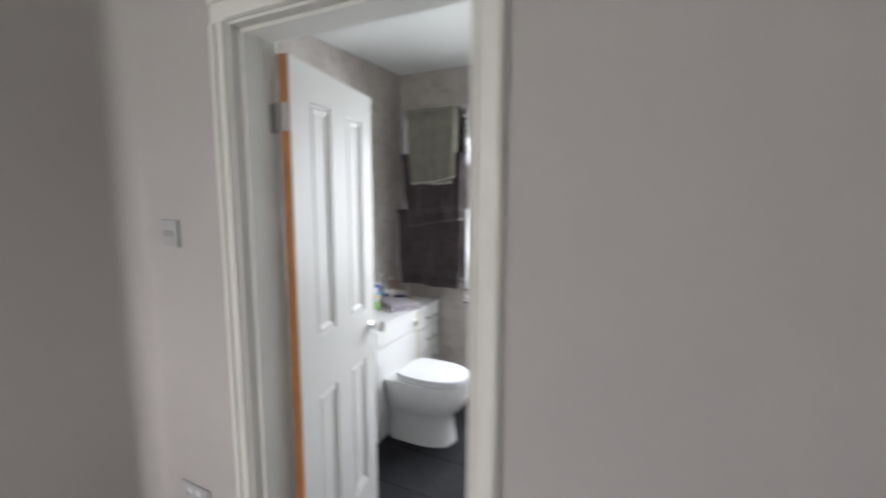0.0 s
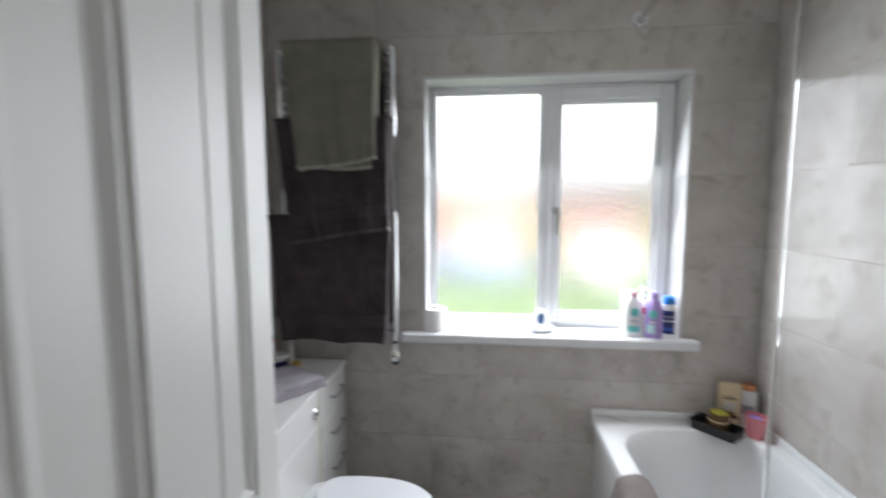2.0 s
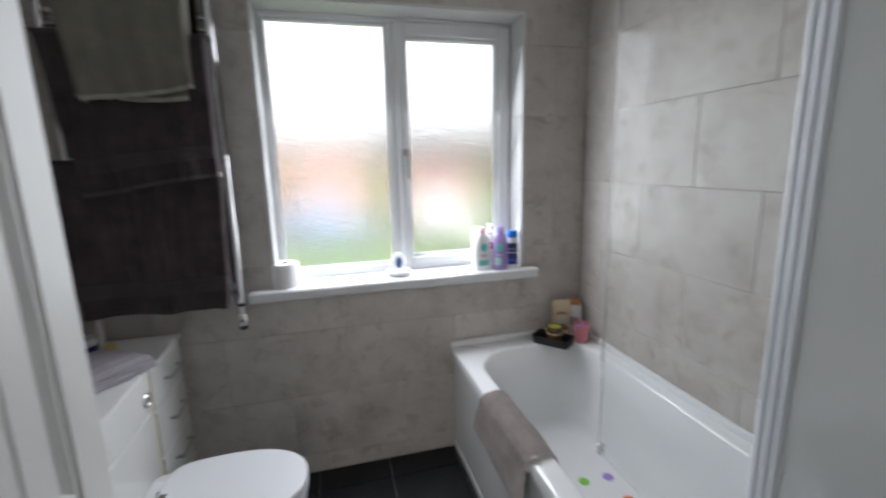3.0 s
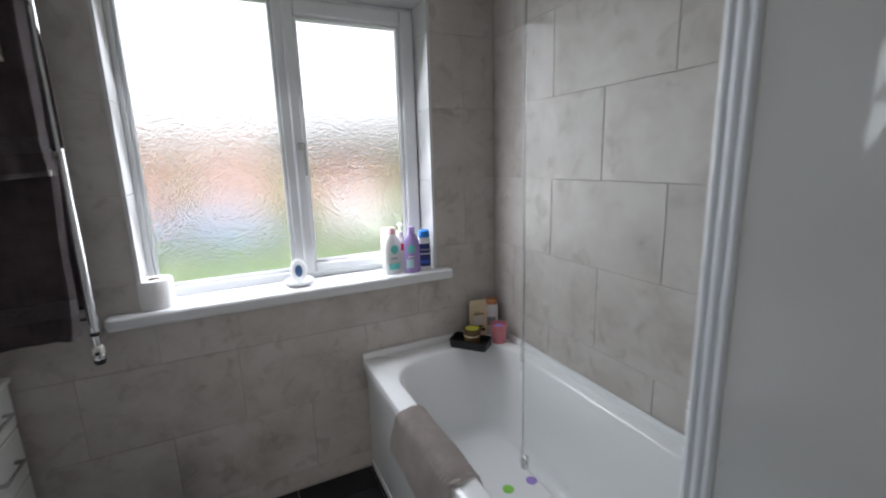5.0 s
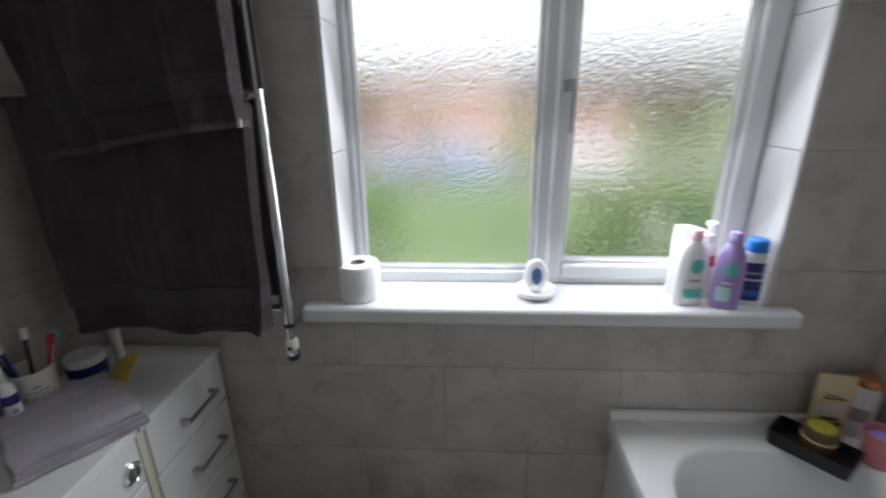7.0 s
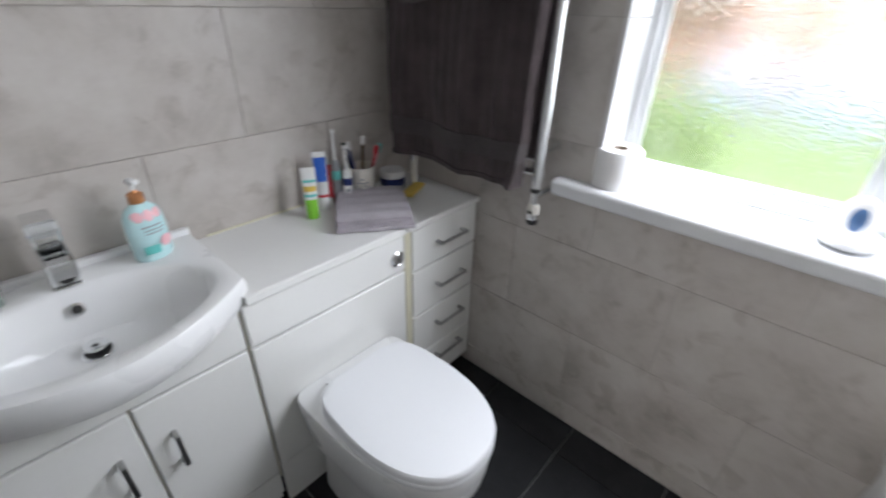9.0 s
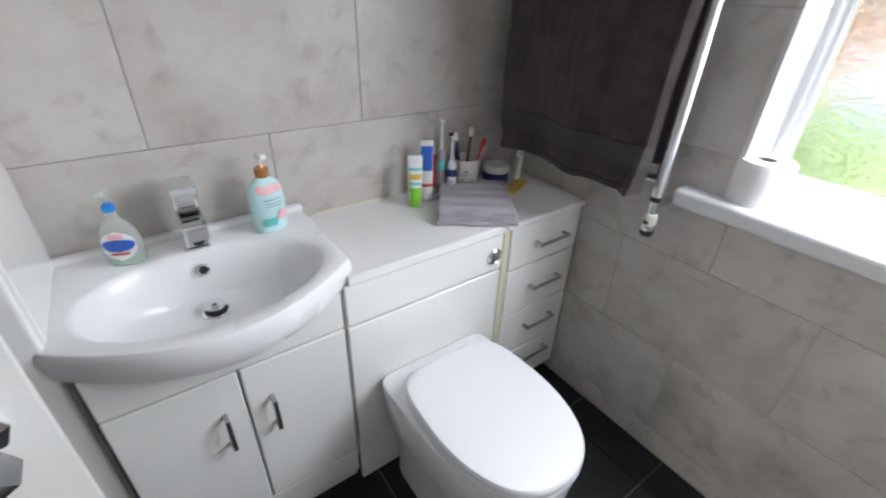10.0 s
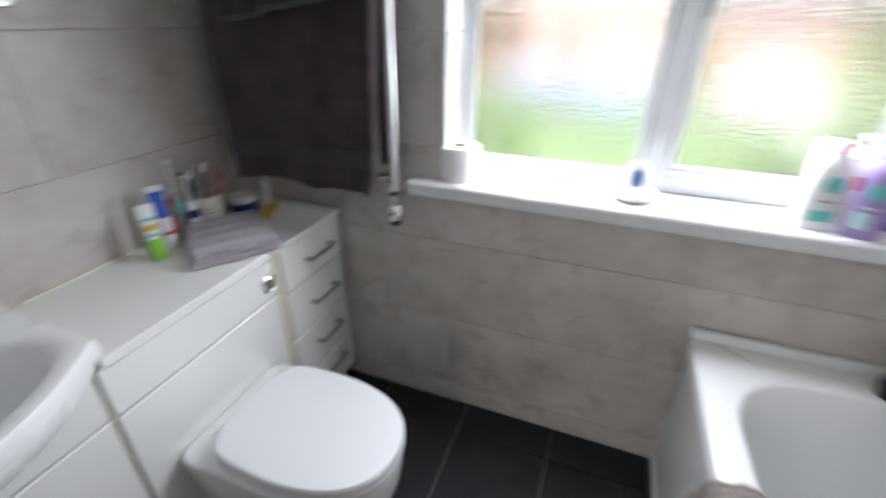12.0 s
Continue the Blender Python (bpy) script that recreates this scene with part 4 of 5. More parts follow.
M_ROAD = material("grey_asphalt", (0.055, 0.055, 0.058), 0.9, vary=0.2, scale=1.2, fine=60, bump=0.4)
GZ = -2.75
structure("lower_storey", box(HX0 - 0.12, HX1 + 0.12, HY0 - 0.15, YW + 0.27, GZ - 0.02, -0.083), M_BRICK, "red brick lower storey of the house")
structure("ground", box(-1500, 1500, -1500, 3000, GZ - 0.5, GZ), M_LAWN, "green lawn behind the house")
structure("road", box(-60, 60, 24.5, 31.5, GZ, GZ + 0.02), M_ROAD, "grey asphalt road beyond the garden")


def house(x, y, w, d, h, roof, wall, label):
    t = thing("house", (x, y, GZ), 0, label, "house", "houses across the road")
    part("wall", box(-w / 2, w / 2, 0, d, 0, h), wall, t)
    bm = loft([[(-w / 2 - 0.3, -0.4, h), (-w / 2 - 0.3, d / 2, h + roof), (-w / 2 - 0.3, d + 0.4, h)], [(w / 2 + 0.3, -0.4, h), (w / 2 + 0.3, d / 2, h + roof), (w / 2 + 0.3, d + 0.4, h)]])
    part("roof", bm, M_ROOF, t)
    for k in (-1, 1):
        for z in ((0.9, 3.2) if h > 3.8 else (0.9,)):
            wdw = part("window", box(k * w / 4 - 0.7, k * w / 4 + 0.7, -0.06, 0.0, z, z + 1.1, 0.02), M_WHITE, t)
            part("pane", box(k * w / 4 - 0.6, k * w / 4 + 0.6, -0.075, -0.062, z + 0.1, z + 1.0), M_WINDARK, wdw)
    part("front_door", box(-0.45, 0.45, -0.05, 0.0, 0, 2.0, 0.02), M_CARB, t)


house(-17.0, 41, 7.5, 7, 4.2, 1.9, M_BRICK, "red brick house with a brown tiled roof")
house(-8.6, 42, 7.2, 7, 4.3, 1.8, M_BRICK, "red brick house with a brown tiled roof")
house(-0.3, 41, 6.4, 7, 4.2, 1.8, M_BRICK, "red brick house with a brown tiled roof")
house(9.5, 42, 7.5, 7, 3.1, 1.3, M_BRICK, "red brick house with a brown tiled roof")


def car(x, y, turn, mat, label, tall=1.0):
    t = thing("parked_car", (x, y, GZ + 0.02), turn, label, "car", "parked cars")
    prof = [(px, pz * tall) for px, pz in ((-2.05, 0.3), (-2.1, 0.75), (-1.5 - 0.5 * (tall - 1), 0.95), (-0.9 - 1.7 * (tall - 1), 1.42), (0.6, 1.45), (1.35, 0.95), (2.05, 0.8), (2.1, 0.3))]
    bm = loft([[(px, s * (0.85 - 0.12 * (pz > 1.2 * tall)), pz) for px, pz in prof] for s in (-1, 1)])
    part("body", bm, mat, t)
    for wx in (-1.3, 1.3):
        for s in (-1, 1):
            bm = tube([(wx, s * 0.72, 0.32), (wx, s * 0.88, 0.32)], 0.32, 18)
            part("wheel", bm, M_TYRE, t)
    for s in (-1, 1):
        part("side_window", box(-0.85, 0.7, s * 0.78 - 0.02, s * 0.78 + 0.02, 1.0 * tall, 1.36 * tall, 0.02), M_WINDARK, t)


car(-2.4, 33.5, 0, M_CARB, "blue-grey car parked by the houses")
car(6.0, 26.0, 0, M_CARW, "white van parked on the road", 1.45)
car(-5.3, 29.5, 0, M_CARB, "blue-grey car parked on the road")
car(-0.2, 26.4, 0, M_CARB, "blue-grey car parked on the road")
rng = random.Random(4)


def hedge(x0, x1, y, h, label):
    t = thing("hedge", ((x0 + x1) / 2, y, GZ), 0, label, "hedge")
    bm = bmesh.new()
    for _ in range(260):
        c = Vector((rng.uniform(x0, x1) - (x0 + x1) / 2, rng.gauss(0, 0.35), rng.uniform(0.2, h)))
        r = bmesh.ops.create_icosphere(bm, subdivisions=1, radius=rng.uniform(0.16, 0.34))
        for v in r["verts"]:
            v.co = c + v.co * rng.uniform(0.75, 1.25)
    part("leaves", bm, M_HEDGE, t)


hedge(2.5, 6.8, 12.6, 2.1, "clipped green garden hedge")
hedge(-7.2, -2.5, 13.0, 2.1, "clipped green garden hedge")
M_RUSSET = material("russet_tree_leaves", (0.085, 0.062, 0.034), 0.9, vary=0.4, scale=2, fine=20)
M_BARK = material("grey_bark", (0.09, 0.075, 0.06), 0.9, vary=0.3, scale=8, fine=60, bump=0.5)


def tree(x, y, h, spread, label):
    t = thing("tree", (x, y, GZ), 0, label, "tree", "garden trees")
    bm = bmesh.new()
    tube([(0, 0, 0), (0.05, 0.02, h * 0.3), (0.0, 0.06, h * 0.5)], 0.16, 10, bm=bm)
    tips = []
    for k in range(7):
        a = 2.4 * k
        tip = Vector((math.cos(a) * spread * 0.6, math.sin(a) * spread * 0.6, h * (0.55 + 0.06 * k)))
        tips.append(tip)
        tube([(0.02, 0.03, h * 0.3 + 0.05 * k), tuple(tip * 0.5 + Vector((0, 0, h * 0.2))), tuple(tip)], 0.05, 7, bm=bm)
    part("trunk", bm, M_BARK, t)
    verts, faces = [], []
    for _ in range(2600):
        c = rng.choice(tips) + Vector((rng.gauss(0, 0.42), rng.gauss(0, 0.42), rng.gauss(0, 0.36))) * spread * 0.62
        n = Vector((rng.gauss(0, 1), rng.gauss(0, 1), rng.gauss(0, 1))).normalized()
        u = n.orthogonal().normalized() * rng.uniform(0.09, 0.17)
        w = n.cross(u) * 0.6
        i = len(verts)
        verts += [c - u, c - w, c + u, c + w]
        faces.append((i, i + 1, i + 2, i + 3))
    me = bpy.data.meshes.new("crown")
    me.from_pydata(verts, [], faces)
    me.materials.append(M_RUSSET)
    new("crown", me).parent = t


tree(-8.2, 31.0, 5.6, 2.3, "tree with brown autumn leaves by the road")
tree(-12.4, 33.0, 6.0, 2.5, "tree with brown autumn leaves by the road")
tree(13.2, 33.0, 4.6, 2.2, "tree with brown autumn leaves by the road")

# ---- things on the window sill ----
SILL = WZ0 + 0.0345
roll = thing("toilet_roll", (-0.94, 3.066, SILL), 0, "white toilet roll standing on the window sill", "toilet roll")
prof = [(0.021, 0.001), (0.055, 0.0), (0.0575, 0.004), (0.0575, 0.096), (0.055, 0.1), (0.021, 0.1), (0.0205, 0.05)]
bm = lathe(prof, 40)
part("paper", bm, M_PAPER, roll, smooth=True)
part("core", lathe([(0.0205, 0.001), (0.0205, 0.0995), (0.0195, 0.0995), (0.0195, 0.001)], 26), M_CARD, roll, "brown card tube")

fresh = thing("air_freshener", (-0.455, 3.088, SILL), 0, "white egg-shaped air freshener with a blue centre", "air freshener")
part("dish", lathe([(0.03, 0), (0.05, 0.004), (0.06, 0.02), (0.058, 0.022), (0.047, 0.008), (0.001, 0.006)], 36), M_WHITE, fresh, "shallow white dish", smooth=True)
bm = bmesh.new()
bmesh.ops.create_uvsphere(bm, u_segments=28, v_segments=18, radius=1)
for v in bm.verts:
    v.co = Vector((v.co.x * 0.033, v.co.y * 0.018, 0.056 + v.co.z * 0.049))
part("body", bm, M_WHITE, fresh, smooth=True)
bm = bmesh.new()
bmesh.ops.create_uvsphere(bm, u_segments=24, v_segments=14, radius=1)
for v in bm.verts:
    v.co = Vector((v.co.x * 0.0165, -0.0125 + v.co.y * 0.0075, 0.058 + v.co.z * 0.027))
part("gel_window", bm, plain("slate_blue_gel", (0.07, 0.16, 0.34), 0.3), fresh, "blue gel centre", smooth=True)


def bottle(name, at, turn, profile, sx, sy, body, cap_profile, cap, label, category="bottle", group="", marks=(), pump=None):
    """A turned, flattened bottle with its cap and printed patches (front at -y)."""
    t = thing(name, at, turn, label, category, group)
    b = part("body", lathe(profile, 30, sx, sy), body, t, smooth=True)
    h = profile[-1][1]
    part("cap", lathe([(r, z + h) for r, z in cap_profile], 22), cap, t, smooth=True)
    if pump:
        bm = tube([(0, 0, h + cap_profile[-1][1] - 0.002), (0, 0, h + cap_profile[-1][1] + 0.016)], 0.004, 10)
        add_box(bm, -0.008, 0.008, -0.02, 0.008, h + cap_profile[-1][1] + 0.014, h + cap_profile[-1][1] + 0.026, 0.004)
        part("pump", bm, pump, t)
    for k, (x0, x1, z0, z1, mat, rnd) in enumerate(marks):
        def f(u, v, x0=x0, x1=x1, z0=z0, z1=z1, rnd=rnd, lift=0.0007 + 0.0006 * k):
            z = z0 + (z1 - z0) * v
            r = 0.001
            for (ra, za), (rb, zb) in zip(profile, profile[1:]):
                if za <= z <= zb and zb > za:
                    r = ra + (rb - ra) * (z - za) / (zb - za)
            k = math.sqrt(max(0.0, 1 - (2 * v - 1) ** 2)) if rnd else 1.0
            c = (x0 + x1) / 2
            x = c + (x0 + (x1 - x0) * u - c) * k
            q = max(-0.98, min(0.98, x / (r * sx)))
            return (x, -r * sy * math.sqrt(1 - q * q) - lift, z)
        part("label", sheet(10, 10, f, 0.0004), mat, b, smooth=True)
    return t


P_TALL = [(0.001, 0), (0.030, 0.0), (0.033, 0.006), (0.034, 0.05), (0.033, 0.11), (0.030, 0.14), (0.022, 0.162), (0.014, 0.17), (0.013, 0.173)]
C_FLIP = [(0.0145, 0), (0.0155, 0.002), (0.0155, 0.022), (0.013, 0.027), (0.001, 0.028)]
G = "toiletry bottles on the sill"
bottle("lotion_bottle", (-0.066, 3.05, SILL), 8, P_TALL, 1.24, 0.7, M_WHITE, C_FLIP, M_LTPINK, "white lotion bottle with a pale pink cap", group=G,
       marks=((-0.018, 0.018, 0.088, 0.128, M_TEAL, True), (-0.027, 0.024, 0.022, 0.048, M_TEAL, False), (-0.018, 0.012, 0.068, 0.073, M_GREY, False)))
bottle("lotion_bottle", (0.014, 3.024, SILL), -6, P_TALL, 1.06, 0.66, M_PURPLE, C_FLIP, M_PURPLE, "lilac purple lotion bottle with a matching cap", group=G,
       marks=((-0.024, 0.01, 0.088, 0.126, M_TEAL, True), (-0.03, 0.0, 0.024, 0.062, M_AQUA, False), (-0.022, 0.002, 0.07, 0.076, M_WHITE, False)))
P_SQ = [(0.001, 0), (0.026, 0), (0.029, 0.005), (0.03, 0.08), (0.028, 0.13), (0.026, 0.142), (0.022, 0.146)]
bottle("shampoo_bottle", (0.082, 3.045, SILL), -14, P_SQ, 1.0, 0.6, M_WHITE, [(0.024, 0), (0.026, 0.003), (0.024, 0.028), (0.02, 0.032), (0.001, 0.033)], M_CYAN, "white shampoo bottle with navy labels and a bright blue cap", group=G,
       marks=((-0.024, 0.022, 0.075, 0.118, M_NAVY, False), (-0.026, 0.024, 0.016, 0.07, M_NAVY, False), (-0.02, 0.018, 0.088, 0.094, M_GREY, False), (-0.022, 0.02, 0.03, 0.044, M_BLUE, False)))
bottle("spray_bottle", (-0.068, 3.108, SILL), 0, [(0.001, 0), (0.026, 0), (0.028, 0.004), (0.028, 0.17), (0.026, 0.182), (0.024, 0.184)], 1, 0.8, M_WHITE, [(0.024, 0), (0.025, 0.002), (0.025, 0.006), (0.001, 0.008)], M_WHITE, "tall white bottle at the back of the sill", group=G)
bottle("pump_bottle", (-0.012, 3.098, SILL), 20, [(0.001, 0), (0.028, 0), (0.03, 0.004), (0.03, 0.125), (0.024, 0.145), (0.014, 0.152)], 1, 0.8, M_CREAM, [(0.014, 0), (0.015, 0.02), (0.006, 0.024), (0.005, 0.03)], M_WHITE, "cream pump bottle with a white pump head", group=G, pump=M_WHITE,
       marks=((-0.02, 0.02, 0.09, 0.12, M_RED, False),))

# ---- things on the corner of the bath ----
bag = thing("wash_tray", (0.232, 2.905, RIM + 0.0005), -50, "black plastic tray on the corner of the bath", "tray")
bm = loft([rounded_rect(-0.083, 0.083, -0.046, 0.046, 0.012, 0.0, 4), rounded_rect(-0.088, 0.088, -0.05, 0.05, 0.012, 0.038, 4), rounded_rect(-0.083, 0.083, -0.045, 0.045, 0.01, 0.038, 4), rounded_rect(-0.08, 0.08, -0.043, 0.043, 0.01, 0.012, 4)])
part("tray", bm, M_BLACK, bag)
jar = thing("cosmetic_jar", (0.238, 2.902, RIM + 0.0128), 0, "brown jar with a yellow-green lid disc in the tray", "jar")
part("jar", lathe([(0.001, 0), (0.035, 0), (0.037, 0.004), (0.037, 0.046), (0.035, 0.05), (0.001, 0.05)], 30), M_BROWN, jar, smooth=True)
lid = part("lid", lathe([(0.036, 0.0505), (0.038, 0.052), (0.038, 0.069), (0.036, 0.072), (0.031, 0.072), (0.031, 0.070), (0.001, 0.070)], 30), M_BROWN, jar, "dark brown screw lid", smooth=True)
part("lid_disc", lathe([(0.001, 0.0702), (0.0305, 0.0702), (0.0305, 0.0718), (0.029, 0.0724), (0.001, 0.0724)], 30), M_OLIVE, lid, "yellow-green disc")
part("band", lathe([(0.0371, 0.040), (0.0378, 0.0402), (0.0378, 0.0445), (0.0371, 0.0447)], 30), M_GOLD, jar, "thin golden band")
sac = thing("toiletry_pouch", (0.318, 2.985, RIM + 0.0005), -12, "golden sachet standing in the bath's corner", "sachet")
bm = loft([rounded_rect(-0.04, 0.04, -0.016, 0.016, 0.01, 0.0, 4), rounded_rect(-0.041, 0.041, -0.012, 0.012, 0.008, 0.06, 4), rounded_rect(-0.043, 0.043, -0.003, 0.003, 0.002, 0.162, 4), rounded_rect(-0.043, 0.043, -0.001, 0.001, 0.0008, 0.178, 4)])
p = part("pouch", bm, M_GOLD, sac, smooth=True)
part("label", box(-0.026, 0.024, -0.0148, -0.0142, 0.062, 0.1), M_CREAM, p)
for x0, x1, z0, z1 in ((-0.028, 0.022, 0.112, 0.117), (-0.022, 0.004, 0.122, 0.125), (-0.024, 0.018, 0.048, 0.057), (0.006, 0.03, 0.03, 0.044)):
    part("print", box(x0, x1, -0.0155, -0.015, z0, z1), M_BROWN, p)
bottle("conditioner_bottle", (0.388, 2.978, RIM + 0.0005), -30, [(0.001, 0), (0.028, 0), (0.03, 0.004), (0.031, 0.12), (0.029, 0.15), (0.026, 0.154)], 1, 0.6, M_WHITE, [(0.026, 0), (0.027, 0.002), (0.027, 0.022), (0.001, 0.024)], M_COPPER, "white bottle with an orange-brown cap",
       marks=((-0.02, 0.02, 0.05, 0.09, M_GREY, False),))
cup = thing("plastic_cup", (0.365, 2.88, RIM + 0.0005), 0, "pink plastic cup on the corner of the bath", "cup")
part("cup", lathe([(0.001, 0), (0.028, 0), (0.030, 0.003), (0.038, 0.085), (0.0395, 0.088), (0.0375, 0.088), (0.0295, 0.006), (0.001, 0.005)], 34), M_PINK, cup, smooth=True)
sp = thing("bath_sponge", (0.365, 2.88, RIM + 0.0062), 0, "purple sponge inside the pink cup", "sponge")
part("sponge", lathe([(0.001, 0), (0.023, 0.0), (0.027, 0.02), (0.031, 0.064), (0.022, 0.073), (0.001, 0.075)], 20), M_DOTP, sp, smooth=True)

# anti-slip dots on the bath's floor
for k, (x, y, m, c) in enumerate(((0.143, 2.48, M_DOTG, "green"), (0.247, 2.475, M_DOTP, "purple"), (0.144, 2.352, M_DOTY, "yellow"), (0.249, 2.35, M_ORANGE, "orange"), (0.243, 2.225, M_DOTB, "light blue"), (0.14, 2.222, M_DOTG, "green"))):
    t = thing("anti_slip_dot", (x, y, 0.1402), 0, c + " rubber anti-slip dot on the bath floor", "bath sticker", "anti-slip dots")
    part("dot", lathe([(0.001, 0.0), (0.021, 0.0), (0.0215, 0.0015), (0.020, 0.0025), (0.001, 0.003)], 22), m, t, smooth=True)

# ---- things on the vanity ----
BZ = 0.7725
t = bottle("soap_dispenser", (-1.605, 2.145, BZ), 105, [(0.001, 0), (0.032, 0), (0.036, 0.006), (0.037, 0.07), (0.035, 0.1), (0.028, 0.118), (0.017, 0.128), (0.013, 0.132)], 1.14, 0.8, M_AQUA, [(0.0145, 0), (0.0155, 0.002), (0.0155, 0.02), (0.008, 0.023), (0.006, 0.028)], M_COPPER, "aqua hand soap bottle with a copper collar", pump=M_WHITE,
           marks=((-0.031, -0.011, 0.096, 0.119, M_LTPINK, True), (-0.011, 0.009, 0.094, 0.12, M_LTPINK, True), (0.009, 0.029, 0.097, 0.119, M_LTPINK, True), (-0.024, 0.02, 0.082, 0.0845, M_GREY, False), (-0.02, 0.024, 0.074, 0.076, M_GREY, False), (-0.02, 0.02, 0.067, 0.069, M_GREY, False), (0.004, 0.034, 0.028, 0.056, M_LTPINK, True), (-0.03, 0.0, 0.02, 0.04, M_TEAL, False)))
t = bottle("hand_wash_bottle", (-1.612, 1.85, BZ), 70, [(0.001, 0), (0.032, 0), (0.036, 0.005), (0.038, 0.03), (0.0375, 0.05), (0.033, 0.072), (0.022, 0.09), (0.0115, 0.099), (0.0095, 0.104), (0.0095, 0.116)], 1.0, 0.6, M_CLEAR, [(0.0105, 0), (0.0115, 0.002), (0.0115, 0.012), (0.006, 0.015), (0.004, 0.02)], M_CYAN, "clear hand wash bottle with a blue collar", pump=M_CLEAR,
           marks=((-0.031, 0.031, 0.014, 0.078, M_WHITE, True), (-0.03, 0.03, 0.034, 0.062, M_BLUE, True), (-0.012, 0.014, 0.062, 0.074, M_LTPINK, False), (-0.016, 0.018, 0.028, 0.033, M_RED, False)))
part("liquid", lathe([(0.001, 0.002), (0.03, 0.002), (0.0335, 0.007), (0.0342, 0.012), (0.001, 0.0122)], 24, 0.97, 0.57), plain("pale_green_soap", (0.45, 0.75, 0.55), 0.3), t, "pale green liquid soap")

WTZ = TOPZ + 0.0045


def squeeze_tube(name, at, turn, h, w, body, cap, label, stripe=None, lean=0.0, caph=0.02):
    """A tube that stands on its cap: round below, flat crimp above."""
    t = thing(name, at, turn, label, "tube")
    rings = []
    for f in (0, 0.03, 0.3, 0.6, 0.85, 0.96, 1.0):
        sx, sy = w / 2 * (0.86 + 0.14 * f), w / 2 * (0.86 * (1 - f) ** 0.8 + 0.03)
        rings.append([(sx * math.cos(2 * math.pi * i / 24), sy * math.sin(2 * math.pi * i / 24) + lean * f * h, caph + f * h) for i in range(24)])
    b = part("tube", loft(rings), body, t, smooth=True)
    part("cap", lathe([(0.001, 0), (w * 0.4, 0), (w * 0.41, 0.003), (w * 0.4, caph), (0.001, caph)], 24), cap, t, smooth=True)
    if stripe:
        for z0, z1, m in stripe:
            def f(u, v, z0=z0, z1=z1):
                g = z0 + (z1 - z0) * v
                sx, sy = w / 2 * (0.86 + 0.14 * g), w / 2 * (0.86 * (1 - g) ** 0.8 + 0.03)
                a = math.pi * (1.15 + 0.7 * u)
                return (sx * 1.012 * math.cos(a), sy * 1.012 * math.sin(a) - 0.0007 + lean * g * h, caph + g * h)
            part("print", sheet(8, 6, f, 0.0004), m, b)
    return t


squeeze_tube("face_wash_tube", (-1.588, 2.548, WTZ), 60, 0.125, 0.042, M_WHITE, M_GREEN, "white and lime green face wash tube", ((0.0, 0.3, M_GREEN), (0.36, 0.42, M_TEAL), (0.48, 0.6, M_YELLOW), (0.68, 0.74, M_TEAL)), 0.12)
squeeze_tube("toothpaste_tube", (-1.612, 2.603, WTZ), 60, 0.155, 0.04, M_WHITE, M_WHITE, "white toothpaste tube with blue print", ((0.45, 0.9, M_BLUE), (0.15, 0.2, M_RED)), 0.06)
squeeze_tube("toothpaste_tube", (-1.645, 2.648, WTZ), 60, 0.10, 0.036, M_RED, M_WHITE, "red toothpaste tube on the worktop", None, 0.02)


def electric_brush(at, turn, body, grip, h, label):
    t = thing("electric_toothbrush", at, turn, label, "toothbrush")
    part("handle", lathe([(0.001, 0), (0.013, 0), (0.0145, 0.004), (0.0145, h * 0.4), (0.012, h * 0.55), (0.007, h * 0.58), (0.001, h * 0.585)], 20), body, t, smooth=True)
    part("grip", lathe([(0.0148, h * 0.33), (0.0152, h * 0.34), (0.0142, h * 0.44), (0.0135, h * 0.45)], 20), grip, t, smooth=True)
    b = part("brush_neck", lathe([(0.001, h * 0.58), (0.0055, h * 0.585), (0.0038, h * 0.75), (0.0035, h * 0.92), (0.0065, h * 0.93), (0.0065, h * 0.96), (0.001, h * 0.965)], 14), M_WHITE, t, smooth=True)
    part("bristles", box(-0.006, 0.006, -0.014, -0.005, h * 0.925, h * 0.965, 0.002), M_WHITE, b)
    part("button", lathe([(0.001, 0), (0.006, 0), (0.005, 0.002), (0.001, 0.0025)], 14), M_GREY, t).matrix_local = pose(0, -0.0143, h * 0.25, 90, 0, 0)


electric_brush((-1.627, 2.666, WTZ), 60, M_GREY, M_TEAL, 0.235, "grey electric toothbrush with a teal grip")
electric_brush((-1.597, 2.683, WTZ), 60, M_WHITE, M_NAVY, 0.19, "white and navy electric toothbrush")
DZ0 = TOPZ + 0.0005
mug = thing("toothbrush_mug", (-1.612, 2.748, DZ0), 0, "cream mug with grey print holding toothbrushes", "mug")
b = part("mug", lathe([(0.001, 0), (0.036, 0), (0.038, 0.003), (0.0435, 0.106), (0.0445, 0.109), (0.042, 0.109), (0.036, 0.006), (0.001, 0.005)], 32), M_CREAM, mug, smooth=True)
for a, z0, z1, w in ((35, 0.03, 0.033, 0.5), (35, 0.062, 0.065, 0.5), (35, 0.072, 0.078, 0.16), (35, 0.018, 0.024, 0.14)):
    def f(u, v, a=a, z0=z0, z1=z1, w=w):
        z = z0 + (z1 - z0) * v
        r = 0.038 + 0.0056 * z / 0.106 + 0.0009
        q = radians(-a) + (u - 0.5) * 2 * w
        return (r * math.cos(q), r * math.sin(q), z)
    part("print", sheet(10, 2, f, 0.0004), M_GREY, b)
txt = bpy.data.curves.new("mug_word", "FONT")
txt.body, txt.size, txt.align_x, txt.extrude = "BATH", 0.021, "CENTER", 0.0006
word = new("word", txt)
